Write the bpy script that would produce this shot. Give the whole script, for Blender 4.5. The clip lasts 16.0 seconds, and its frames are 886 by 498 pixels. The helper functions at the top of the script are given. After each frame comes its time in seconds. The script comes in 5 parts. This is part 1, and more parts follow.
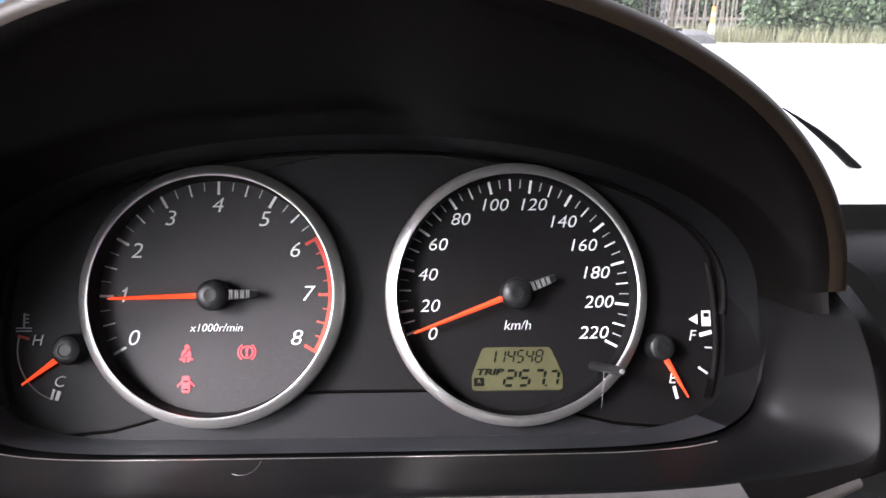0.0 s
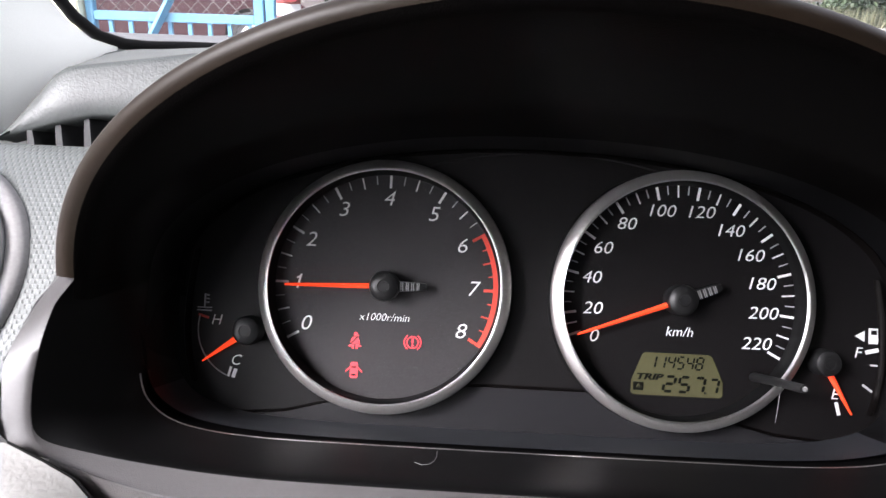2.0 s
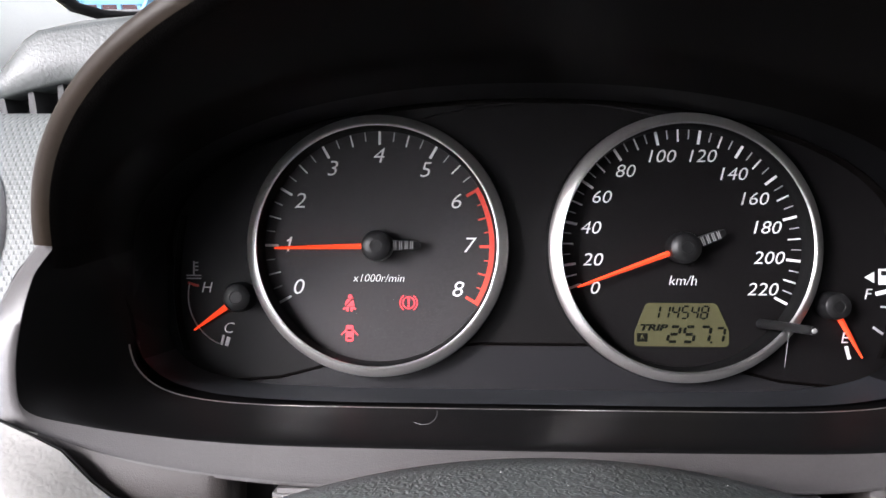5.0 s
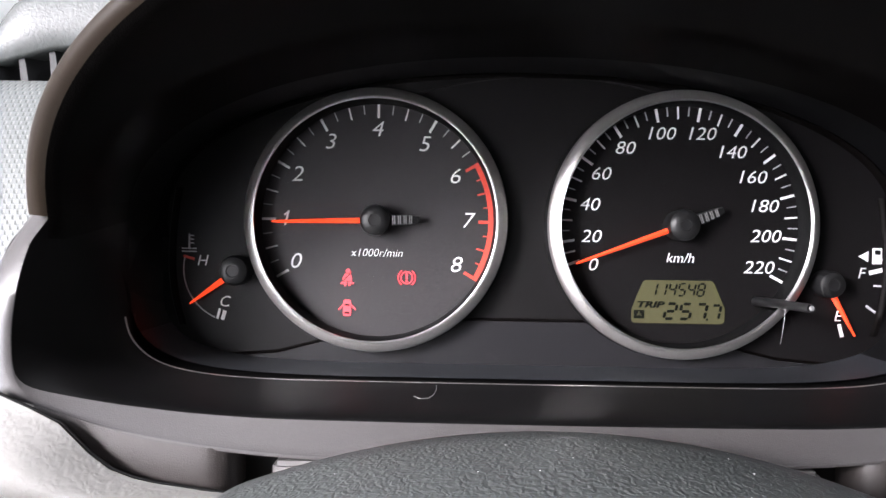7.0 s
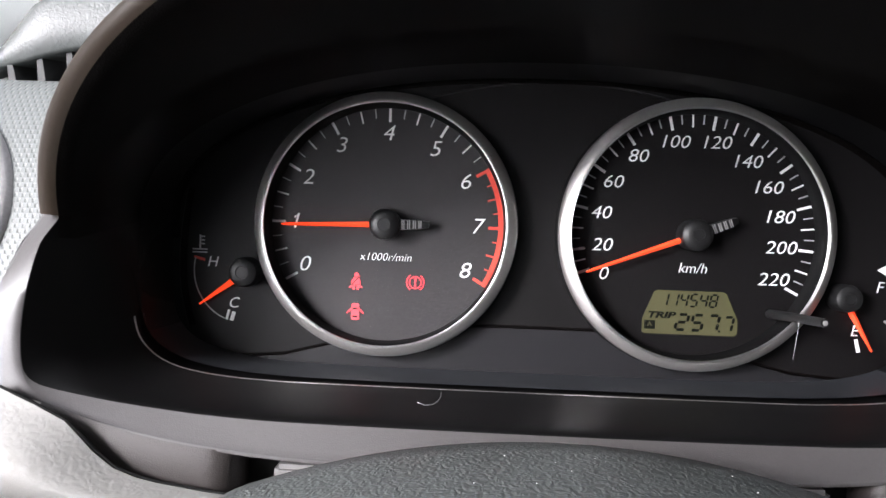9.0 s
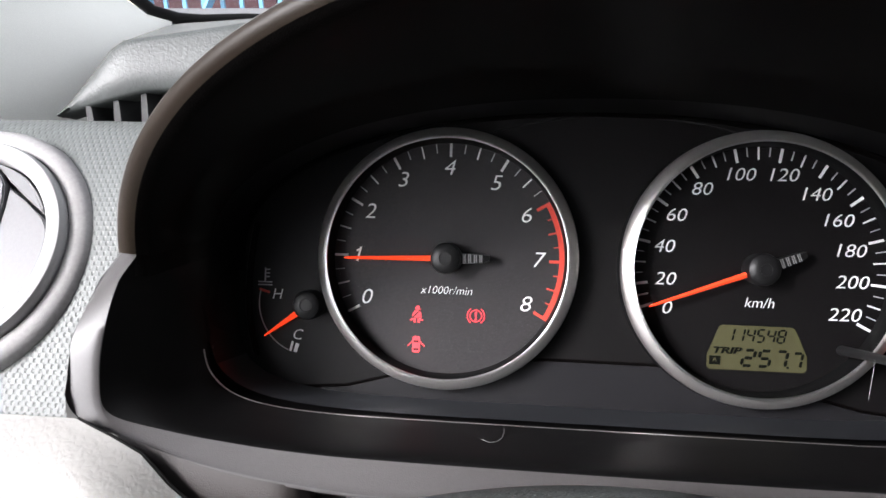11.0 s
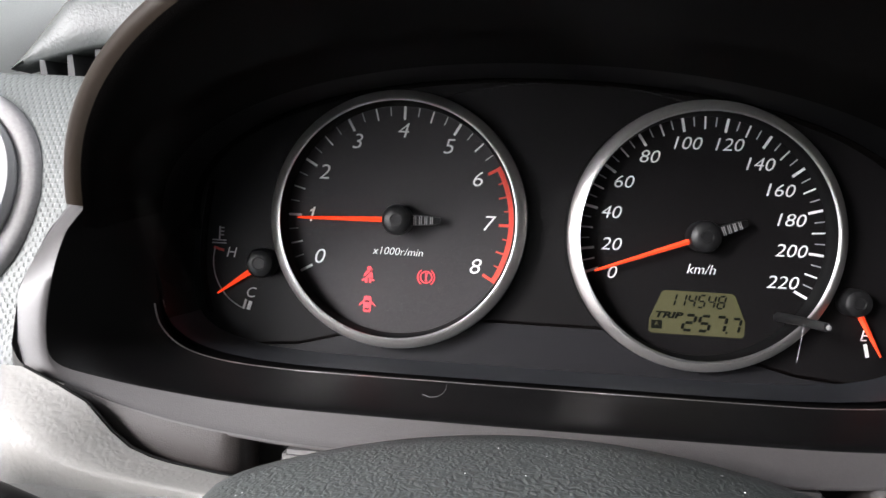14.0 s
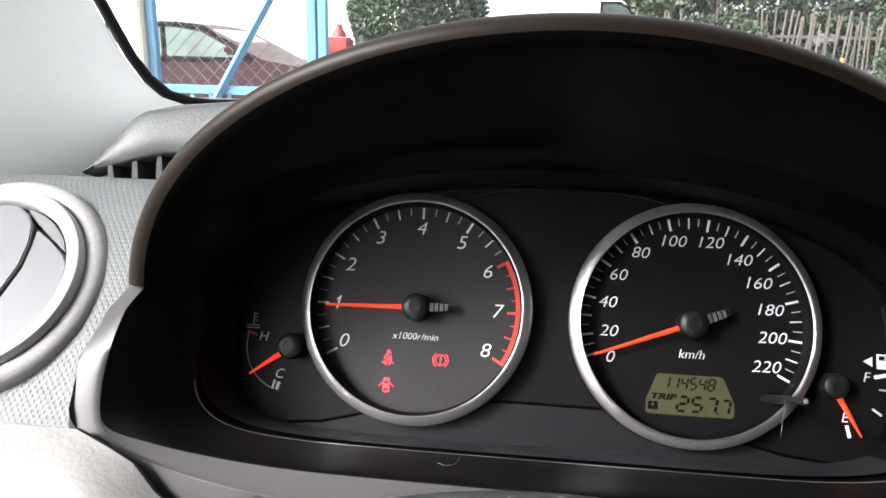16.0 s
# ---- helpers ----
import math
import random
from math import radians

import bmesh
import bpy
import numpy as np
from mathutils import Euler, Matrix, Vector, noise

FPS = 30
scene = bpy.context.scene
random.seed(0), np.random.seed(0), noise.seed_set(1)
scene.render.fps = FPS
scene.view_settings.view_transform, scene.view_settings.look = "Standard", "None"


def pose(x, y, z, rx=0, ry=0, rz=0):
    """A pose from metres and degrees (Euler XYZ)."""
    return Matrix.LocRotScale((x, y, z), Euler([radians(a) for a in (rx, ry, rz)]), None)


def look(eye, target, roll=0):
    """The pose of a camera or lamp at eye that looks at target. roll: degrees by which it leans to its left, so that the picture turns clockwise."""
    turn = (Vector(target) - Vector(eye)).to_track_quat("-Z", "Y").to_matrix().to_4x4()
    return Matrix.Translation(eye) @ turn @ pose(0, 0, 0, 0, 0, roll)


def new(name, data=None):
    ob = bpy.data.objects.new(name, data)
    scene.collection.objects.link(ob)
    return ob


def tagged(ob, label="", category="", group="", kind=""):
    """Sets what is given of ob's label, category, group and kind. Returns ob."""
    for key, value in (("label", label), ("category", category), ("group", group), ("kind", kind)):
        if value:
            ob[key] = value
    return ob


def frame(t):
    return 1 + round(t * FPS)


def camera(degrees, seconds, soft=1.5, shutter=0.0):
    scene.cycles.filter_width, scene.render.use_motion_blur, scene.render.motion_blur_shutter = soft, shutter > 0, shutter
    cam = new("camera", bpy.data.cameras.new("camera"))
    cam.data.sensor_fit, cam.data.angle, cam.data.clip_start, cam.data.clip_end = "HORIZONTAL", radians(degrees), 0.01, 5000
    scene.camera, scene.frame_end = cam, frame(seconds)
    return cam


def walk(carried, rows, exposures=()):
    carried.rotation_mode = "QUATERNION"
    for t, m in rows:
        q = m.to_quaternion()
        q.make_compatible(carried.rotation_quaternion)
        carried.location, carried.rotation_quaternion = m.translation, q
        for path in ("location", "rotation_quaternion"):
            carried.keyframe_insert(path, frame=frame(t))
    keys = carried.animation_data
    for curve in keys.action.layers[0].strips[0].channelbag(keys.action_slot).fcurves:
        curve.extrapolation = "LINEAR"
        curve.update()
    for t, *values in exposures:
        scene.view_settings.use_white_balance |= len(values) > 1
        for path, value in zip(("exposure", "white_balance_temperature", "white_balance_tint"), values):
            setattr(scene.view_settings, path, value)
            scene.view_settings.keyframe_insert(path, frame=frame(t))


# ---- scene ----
# ---- camera and walk ----
# The inside of the car is laid out square to the dials: x right, y ahead into the dash, z up the dial faces.
# IN leans that frame back into the world, with the dials' middle 0.95 m over the ground.
IN = pose(0, 0, 0.95, -23.5)
cam = camera(64.0, 16.0, soft=1.5)
# seconds, eye x y z in the dials' frame, yaw, pitch, roll
PATH = [
    (0, 0.0192, -0.2902, -0.0048, -2.30, 4.56, -0.45),
    (0.5, 0.0284, -0.2940, -0.0074, 1.80, 7.77, -0.11),
    (1, 0.0059, -0.3030, 0.0078, 0.63, 8.01, 0.35),
    (1.5, -0.0050, -0.3003, 0.0102, 2.20, 5.07, 1.29),
    (2, -0.0279, -0.2954, 0.0037, 1.85, 2.49, 2.71),
    (2.5, -0.0278, -0.2928, 0.0100, 3.54, -1.31, 2.97),
    (3, -0.0309, -0.2907, 0.0019, 3.10, -1.07, 2.49),
    (3.5, -0.0255, -0.2889, 0.0009, 3.37, -1.19, 1.90),
    (4, -0.0232, -0.2871, -0.0011, 3.15, 0.00, 1.30),
    (4.2, -0.0226, -0.2866, -0.0017, 2.90, 0.51, 0.95),
    (6.5, -0.0302, -0.2857, -0.0038, 0.73, -0.73, 0.75),
    (7, -0.0304, -0.2850, -0.0048, 0.69, -1.25, 0.96),
    (7.5, -0.0283, -0.2835, -0.0136, 1.07, -0.28, 1.22),
    (8, -0.0263, -0.2826, -0.0129, 1.40, -1.35, 1.66),
    (8.5, -0.0267, -0.2818, -0.0106, 1.44, -2.08, 1.97),
    (9, -0.0254, -0.2835, -0.0033, 2.46, -1.14, 2.01),
    (9.5, -0.0263, -0.2842, 0.0038, 3.68, 0.45, 2.18),
    (9.7, -0.0265, -0.2844, 0.0055, 4.22, 0.51, 2.07),
    (11.8, -0.0370, -0.2863, 0.0032, 6.32, -0.41, 2.27),
    (12, -0.0379, -0.2864, 0.0030, 6.30, -0.37, 2.42),
    (12.5, -0.0416, -0.2870, 0.0020, 5.83, 0.05, 2.88),
    (13, -0.0448, -0.2875, 0.0059, 5.19, -0.72, 3.33),
    (13.5, -0.0375, -0.2885, 0.0033, 5.20, -1.64, 3.28),
    (14, -0.0174, -0.2888, -0.0014, 4.86, -1.87, 3.17),
    (14.5, -0.0221, -0.2924, -0.0044, 5.41, -0.77, 3.15),
    (15, -0.0235, -0.3038, -0.0058, 6.03, 1.78, 2.97),
    (15.5, -0.0214, -0.3131, -0.0097, 5.77, 4.98, 2.98),
    (16, -0.0179, -0.3210, -0.0163, 5.80, 7.75, 3.78),
]


def eye_pose(x, y, z, yaw, pitch, roll):
    return IN @ pose(x, y, z, 0, 0, yaw) @ pose(0, 0, 0, 90 + pitch) @ pose(0, 0, 0, 0, 0, roll)


walk(cam, [(t, eye_pose(*row)) for t, *row in PATH],
     exposures=[(0, 2.65, 6200, 17), (1, 2.45, 6200, 16), (2, 2.1, 6200, 17), (3.5, 2.1, 6200, 16), (6.5, 2.35, 6200, 17), (8, 2.45, 6200, 17), (9, 2.25, 6200, 15), (12, 1.92, 6250, 14), (16, 2.0, 6300, 13)])

# ---- world and light ----
world = bpy.data.worlds.new("sky")
scene.world = world
world.use_nodes = True
wn = world.node_tree.nodes
sky = wn.new("ShaderNodeTexSky")
sky.sky_type, sky.sun_disc = "NISHITA", False
sky.sun_elevation, sky.sun_rotation = radians(32), radians(-126)
sky.dust_density, sky.air_density, sky.ozone_density = 4.0, 1.0, 1.0
wn["Background"].inputs["Strength"].default_value = 0.15
haze = wn.new("ShaderNodeHueSaturation")
haze.inputs["Saturation"].default_value = 0.12
world.node_tree.links.new(sky.outputs["Color"], haze.inputs["Color"])
world.node_tree.links.new(haze.outputs["Color"], wn["Background"].inputs["Color"])

sun_data = bpy.data.lights.new("sun", "SUN")
sun_data.energy, sun_data.angle, sun_data.color = 1.6, radians(16), (1.0, 0.97, 0.93)
sun = new("sun", sun_data)
sun.matrix_world = look((-7.1, -5.15, 6.45), (0, 0, 0.95))


# ---- materials ----
def material(name, base, rough=0.5, metal=0.0, grain=0.0, grain_size=800.0, vary=0.0, vary_size=30.0,
             bump=0.0, bump_size=900.0, coat=0.0, emit=None, strength=0.0, each=0.0, spec=0.5):
    """A procedural surface: base colour varied at two scales, fine relief by noise. Sizes are noise scales per metre."""
    m = bpy.data.materials.new(name)
    m.use_nodes = True
    n, l = m.node_tree.nodes, m.node_tree.links
    b = n["Principled BSDF"]
    b.inputs["Roughness"].default_value, b.inputs["Metallic"].default_value = rough, metal
    b.inputs["Coat Weight"].default_value = coat
    b.inputs["Specular IOR Level"].default_value = spec
    co = n.new("ShaderNodeTexCoord")
    col = n.new("ShaderNodeRGB")
    col.outputs[0].default_value = (*base, 1)
    out = col.outputs[0]
    for amount, size in ((grain, grain_size), (vary, vary_size)):
        if amount:
            t = n.new("ShaderNodeTexNoise")
            t.inputs["Scale"].default_value, t.inputs["Detail"].default_value = size, 4
            r = n.new("ShaderNodeMapRange")
            r.inputs["From Min"].default_value, r.inputs["From Max"].default_value = 0.25, 0.75
            r.inputs["To Min"].default_value, r.inputs["To Max"].default_value = 1 - amount, 1 + amount
            mix = n.new("ShaderNodeVectorMath")
            mix.operation = "SCALE"
            l.new(co.outputs["Object"], t.inputs["Vector"])
            l.new(t.outputs["Fac"], r.inputs["Value"])
            l.new(out, mix.inputs[0])
            l.new(r.outputs["Result"], mix.inputs["Scale"])
            out = mix.outputs[0]
    if each:
        info = n.new("ShaderNodeObjectInfo")
        r = n.new("ShaderNodeMapRange")
        r.inputs["To Min"].default_value, r.inputs["To Max"].default_value = 1 - each, 1 + each
        mix = n.new("ShaderNodeVectorMath")
        mix.operation = "SCALE"
        l.new(info.outputs["Random"], r.inputs["Value"])
        l.new(out, mix.inputs[0])
        l.new(r.outputs["Result"], mix.inputs["Scale"])
        out = mix.outputs[0]
    l.new(out, b.inputs["Base Color"])
    if bump:
        t = n.new("ShaderNodeTexNoise")
        t.inputs["Scale"].default_value, t.inputs["Detail"].default_value = bump_size, 3
        k = n.new("ShaderNodeBump")
        k.inputs["Strength"].default_value, k.inputs["Distance"].default_value = bump, 0.6 / bump_size
        l.new(co.outputs["Object"], t.inputs["Vector"])
        l.new(t.outputs["Fac"], k.inputs["Height"])
        l.new(k.outputs["Normal"], b.inputs["Normal"])
    if emit:
        b.inputs["Emission Color"].default_value, b.inputs["Emission Strength"].default_value = (*emit, 1), strength
    return m


def grained(name, base, rough, size, depth, spec=0.5, vary=0.08):
    """Moulded plastic or leather grain: cells of the given size in metres, rounded, with a second noise on top."""
    m = material(name, base, rough, grain=0.05, grain_size=2500, vary=vary, vary_size=14, spec=spec)
    n, l = m.node_tree.nodes, m.node_tree.links
    co = n.new("ShaderNodeTexCoord")
    warp = n.new("ShaderNodeTexNoise")
    warp.inputs["Scale"].default_value = 0.35 / size
    add = n.new("ShaderNodeMixRGB")
    add.inputs["Fac"].default_value = 0.004
    v = n.new("ShaderNodeTexVoronoi")
    v.feature = "SMOOTH_F1"
    v.inputs["Scale"].default_value = 1 / size
    v.inputs["Smoothness"].default_value = 0.6
    k = n.new("ShaderNodeBump")
    k.inputs["Strength"].default_value, k.inputs["Distance"].default_value, k.invert = 1.0, depth, True
    l.new(co.outputs["Object"], warp.inputs["Vector"])
    l.new(co.outputs["Object"], add.inputs[1])
    l.new(warp.outputs["Color"], add.inputs[2])
    l.new(add.outputs[0], v.inputs["Vector"])
    l.new(v.outputs["Distance"], k.inputs["Height"])
    l.new(k.outputs["Normal"], n["Principled BSDF"].inputs["Normal"])
    return m


def dimpled(name, base, rough, pitch_m, depth):
    """Soft dash skin with a staggered pattern of small dimples."""
    m = material(name, base, rough, grain=0.04, grain_size=2000, vary=0.06, vary_size=12)
    n, l = m.node_tree.nodes, m.node_tree.links
    co = n.new("ShaderNodeTexCoord")
    sep = n.new("ShaderNodeSeparateXYZ")
    l.new(co.outputs["Object"], sep.inputs[0])
    waves = []
    for a, c in ((1.0, 0.75), (1.0, -0.75)):
        s = n.new("ShaderNodeMath")
        s.operation, s.inputs[1].default_value = "MULTIPLY", c
        l.new(sep.outputs["Z"], s.inputs[0])
        t = n.new("ShaderNodeMath")
        t.operation = "ADD"
        l.new(sep.outputs["X"], t.inputs[0])
        l.new(s.outputs[0], t.inputs[1])
        u = n.new("ShaderNodeMath")
        u.operation, u.inputs[1].default_value = "MULTIPLY", 2 * math.pi / pitch_m
        l.new(t.outputs[0], u.inputs[0])
        w = n.new("ShaderNodeMath")
        w.operation = "SINE"
        l.new(u.outputs[0], w.inputs[0])
        waves.append(w)
    mul = n.new("ShaderNodeMath")
    mul.operation = "ADD"
    l.new(waves[0].outputs[0], mul.inputs[0])
    l.new(waves[1].outputs[0], mul.inputs[1])
    top = n.new("ShaderNodeMath")
    top.operation, top.inputs[1].default_value = "MAXIMUM", 0.2
    l.new(mul.outputs[0], top.inputs[0])
    k = n.new("ShaderNodeBump")
    k.inputs["Strength"].default_value, k.inputs["Distance"].default_value = 0.9, depth
    k.invert = True
    l.new(top.outputs[0], k.inputs["Height"])
    l.new(k.outputs["Normal"], n["Principled BSDF"].inputs["Normal"])
    return m


def clear(name, tint=(1, 1, 1), rough=0.0, ior=1.2):
    """A thin clear pane: what lies behind shows through, and gloss rises at grazing angles."""
    m = bpy.data.materials.new(name)
    m.use_nodes = True
    n, l = m.node_tree.nodes, m.node_tree.links
    n.remove(n["Principled BSDF"])
    a, g, f, x = (n.new("ShaderNode" + k) for k in ("BsdfTransparent", "BsdfGlossy", "Fresnel", "MixShader"))
    a.inputs["Color"].default_value = (*tint, 1)
    g.inputs["Roughness"].default_value = rough
    f.inputs["IOR"].default_value = ior
    l.new(f.outputs[0], x.inputs[0])
    l.new(a.outputs[0], x.inputs[1])
    l.new(g.outputs[0], x.inputs[2])
    l.new(x.outputs[0], n["Material Output"].inputs["Surface"])
    return m


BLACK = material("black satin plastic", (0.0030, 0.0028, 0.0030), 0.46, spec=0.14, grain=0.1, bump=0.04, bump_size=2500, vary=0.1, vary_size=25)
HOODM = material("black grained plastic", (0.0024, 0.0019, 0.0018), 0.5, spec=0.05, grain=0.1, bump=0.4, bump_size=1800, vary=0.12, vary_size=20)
# lighter copies of the hood plastic, for the daylight on top and lip
HOODTOP_LIT = material("sky-lit hood grey", (0.055, 0.052, 0.050), 0.42, spec=0.5, grain=0.1, bump=0.08, bump_size=1800, vary=0.1, vary_size=20)
LIP_LIT = material("brown-black lit lip plastic", (0.0165, 0.0108, 0.0068), 0.46, spec=0.26, grain=0.1, bump=0.06, bump_size=1800, vary=0.12, vary_size=20)
PLATE = material("dial black", (0.0042, 0.0037, 0.0040), 0.5, spec=0.20, grain=0.25, grain_size=3000, bump=0.08, bump_size=3000, vary=0.1, vary_size=40)
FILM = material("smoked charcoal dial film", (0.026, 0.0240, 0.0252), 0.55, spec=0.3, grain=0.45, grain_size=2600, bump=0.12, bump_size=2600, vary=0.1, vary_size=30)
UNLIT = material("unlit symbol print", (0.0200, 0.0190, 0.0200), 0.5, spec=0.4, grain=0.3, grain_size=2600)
CONTOUR = material("grey panel edge", (0.020, 0.019, 0.020), 0.4, spec=0.5, grain=0.1)
PLATE_LOW = material("dark grey plastic", (0.0115, 0.0113, 0.0128), 0.45, spec=0.25, grain=0.12, grain_size=2500, bump=0.2, bump_size=2500)
SILVER = material("satin silver", (0.66, 0.64, 0.62), 0.36, 0.92, grain=0.04, bump=0.1, bump_size=3000)
CHROME = material("bright chrome", (0.85, 0.85, 0.85), 0.3, 1.0, grain=0.02)
WALLM = material("black bezel wall", (0.004, 0.004, 0.0042), 0.5, spec=0.2, grain=0.1)
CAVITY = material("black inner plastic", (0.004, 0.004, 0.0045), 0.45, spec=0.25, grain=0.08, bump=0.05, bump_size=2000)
WHITE = material("white print", (0.82, 0.82, 0.82), 0.5, grain=0.03)
GREYP = material("grey print", (0.45, 0.45, 0.46), 0.5, grain=0.03)
FLOOR_LIT = material("blue-grey lit inner plastic", (0.030, 0.032, 0.037), 0.32, spec=0.5, grain=0.06, bump=0.04, bump_size=2000)
COLLAR = material("pale grey collar skin", (0.31, 0.303, 0.30), 0.6, grain=0.12, bump=0.25, bump_size=2500, vary=0.06, vary_size=25)
# paler copy of the surround's plastic: its sheen painted as grey
RIM_SHEEN = material("grey painted rim sheen", (0.057, 0.054, 0.054), 0.40, grain=0.05, bump=0.2, bump_size=2200, vary=0.05, vary_size=20)
RIB = material("grey pointer rib", (0.20, 0.20, 0.20), 0.5, grain=0.05)
REDP = material("red print", (0.62, 0.06, 0.038), 0.5, grain=0.05)
NEEDLE = material("orange needle", (0.78, 0.060, 0.022), 0.22, spec=0.7, grain=0.03, emit=(1.0, 0.065, 0.015), strength=0.22)
HUB = material("black hub", (0.009, 0.009, 0.0095), 0.42, spec=0.35, grain=0.1, bump=0.15, bump_size=2500)
LCD = material("lcd glass", (0.050, 0.049, 0.023), 0.6, spec=0.15, grain=0.03, vary=0.05, vary_size=60, emit=(0.30, 0.29, 0.15), strength=0.016)
SEG = material("lcd segment", (0.004, 0.0045, 0.003), 0.6, spec=0.1, grain=0.05)
ICON = material("lit red symbol", (0.25, 0.02, 0.03), 0.5, grain=0.02, emit=(1.0, 0.075, 0.085), strength=0.36)
LENS = clear("clear lens", rough=0.13, ior=1.2)
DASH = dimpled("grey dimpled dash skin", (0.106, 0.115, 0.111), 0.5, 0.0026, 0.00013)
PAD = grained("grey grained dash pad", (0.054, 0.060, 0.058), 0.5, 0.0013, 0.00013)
TRIM = grained("pale grained lower trim", (0.265, 0.260, 0.247), 0.5, 0.0018, 0.00016, vary=0.05)
SIDE = material("grey satin trim", (0.14, 0.135, 0.135), 0.45, grain=0.05, bump=0.2, bump_size=2200, vary=0.05, vary_size=20)
VENTR = material("pale vent ring", (0.38, 0.38, 0.38), 0.4, grain=0.03, bump=0.1, bump_size=2500)
VENTG = material("grey vent vane", (0.10, 0.10, 0.105), 0.45, grain=0.06, bump=0.2, bump_size=2200, vary=0.05, vary_size=25)
SLOTG = material("grey slot plastic", (0.045, 0.046, 0.047), 0.6, spec=0.2, grain=0.06, vary=0.05, vary_size=25)
SKIRT = material("brown-black plastic", (0.0288, 0.0245, 0.0230), 0.5, grain=0.1, bump=0.3, bump_size=2000, vary=0.12, vary_size=30)
# near-black that stands for the shade inside slots, bores, holes and wells
DARK = material("recess shade black", (0.008, 0.008, 0.008), 0.7, grain=0.1)
SHROUD = grained("dark grained shroud", (0.072, 0.079, 0.077), 0.44, 0.0013, 0.00042)
PILLAR = material("pale grey pillar trim", (0.84, 0.85, 0.79), 0.65, grain=0.05, grain_size=1800, bump=0.3, bump_size=1500, vary=0.04, vary_size=9)
# dash skin lifted to near white: the sun's glare is in the base colour
DASHTOP_LIT = grained("sun-paled dash top", (0.60, 0.60, 0.59), 0.4, 0.0030, 0.0003)
RUBBER = material("black rubber", (0.008, 0.008, 0.008), 0.6, spec=0.1, grain=0.1, bump=0.2, bump_size=900)
LINING = material("cabin lining", (0.06, 0.058, 0.056), 0.8, grain=0.06, grain_size=900, vary=0.05, vary_size=5)
DIM_PANEL = material("dark reflection panel", (0.03, 0.03, 0.032), 0.9, grain=0.08, grain_size=700, vary=0.06, vary_size=6)
PALE_PANEL = material("pale grey reflection panel", (0.52, 0.50, 0.49), 0.9, grain=0.08, grain_size=700, vary=0.06, vary_size=6)
HEADLINER = material("grey headliner", (0.40, 0.39, 0.37), 0.9, grain=0.05, grain_size=900, vary=0.04, vary_size=5)
ASPHALT = material("asphalt", (0.055, 0.055, 0.057), 0.85, grain=0.3, grain_size=60, vary=0.2, vary_size=0.7, bump=0.6, bump_size=80)
CONCRETE = material("kerb concrete", (0.25, 0.24, 0.22), 0.85, grain=0.15, grain_size=40, vary=0.15, vary_size=1.5, bump=0.4, bump_size=60)
SOIL = material("verge soil", (0.15, 0.14, 0.09), 0.9, grain=0.35, grain_size=20, vary=0.3, vary_size=0.8, bump=0.6, bump_size=30)
BLUE = material("pale blue gate paint", (0.11, 0.29, 0.45), 0.45, grain=0.06, grain_size=80, vary=0.12, vary_size=6, bump=0.2, bump_size=120)
CREAM = material("cream painted post", (0.80, 0.76, 0.58), 0.7, grain=0.08, grain_size=50, vary=0.1, vary_size=5, bump=0.3, bump_size=60)
PLASTER = material("pale plaster wall", (0.78, 0.76, 0.71), 0.85, grain=0.07, grain_size=30, vary=0.16, vary_size=1.1, bump=0.4, bump_size=40)
HYDRANT = material("red hydrant paint", (0.24, 0.03, 0.026), 0.5, grain=0.1, grain_size=60, vary=0.15, vary_size=8, bump=0.3, bump_size=90)
VANW = material("white van paint", (0.82, 0.82, 0.82), 0.25, coat=0.5, grain=0.01, grain_size=20, vary=0.03, vary_size=1.0)
MAROON = material("maroon car paint", (0.030, 0.006, 0.009), 0.45, spec=0.2, grain=0.05, grain_size=50, vary=0.1, vary_size=1.5)
VANG = material("dark tinted van glass", (0.055, 0.075, 0.066), 0.08, grain=0.1, grain_size=4, vary=0.5, vary_size=2.2)
GLASSD = material("tinted car glass", (0.16, 0.21, 0.19), 0.08, grain=0.1, grain_size=4, vary=0.4, vary_size=1.6)
PLASTICG = material("grey bumper plastic", (0.10, 0.10, 0.105), 0.6, grain=0.1, grain_size=50, bump=0.2, bump_size=100)
TYRE = material("tyre rubber", (0.025, 0.025, 0.026), 0.75, grain=0.15, grain_size=60, bump=0.3, bump_size=90)
RIM = material("wheel cover silver", (0.55, 0.55, 0.56), 0.35, 0.7, grain=0.05)
LAMP = material("red lamp lens", (0.45, 0.03, 0.02), 0.2, coat=0.6, grain=0.05)
WIRE = material("galvanised wire", (0.16, 0.15, 0.14), 0.6, 0.3, grain=0.1)
PALE = material("weathered fence pale", (0.135, 0.120, 0.102), 0.85, grain=0.2, grain_size=30, vary=0.2, vary_size=3, each=0.25)
BARK = material("bark", (0.12, 0.09, 0.065), 0.9, grain=0.3, grain_size=30, vary=0.2, vary_size=4, bump=0.7, bump_size=25)
ORANGE = material("orange post paint", (0.75, 0.22, 0.05), 0.5, grain=0.06, grain_size=40)
YELLOW = material("yellow petals", (0.80, 0.62, 0.04), 0.6, grain=0.1, grain_size=60)


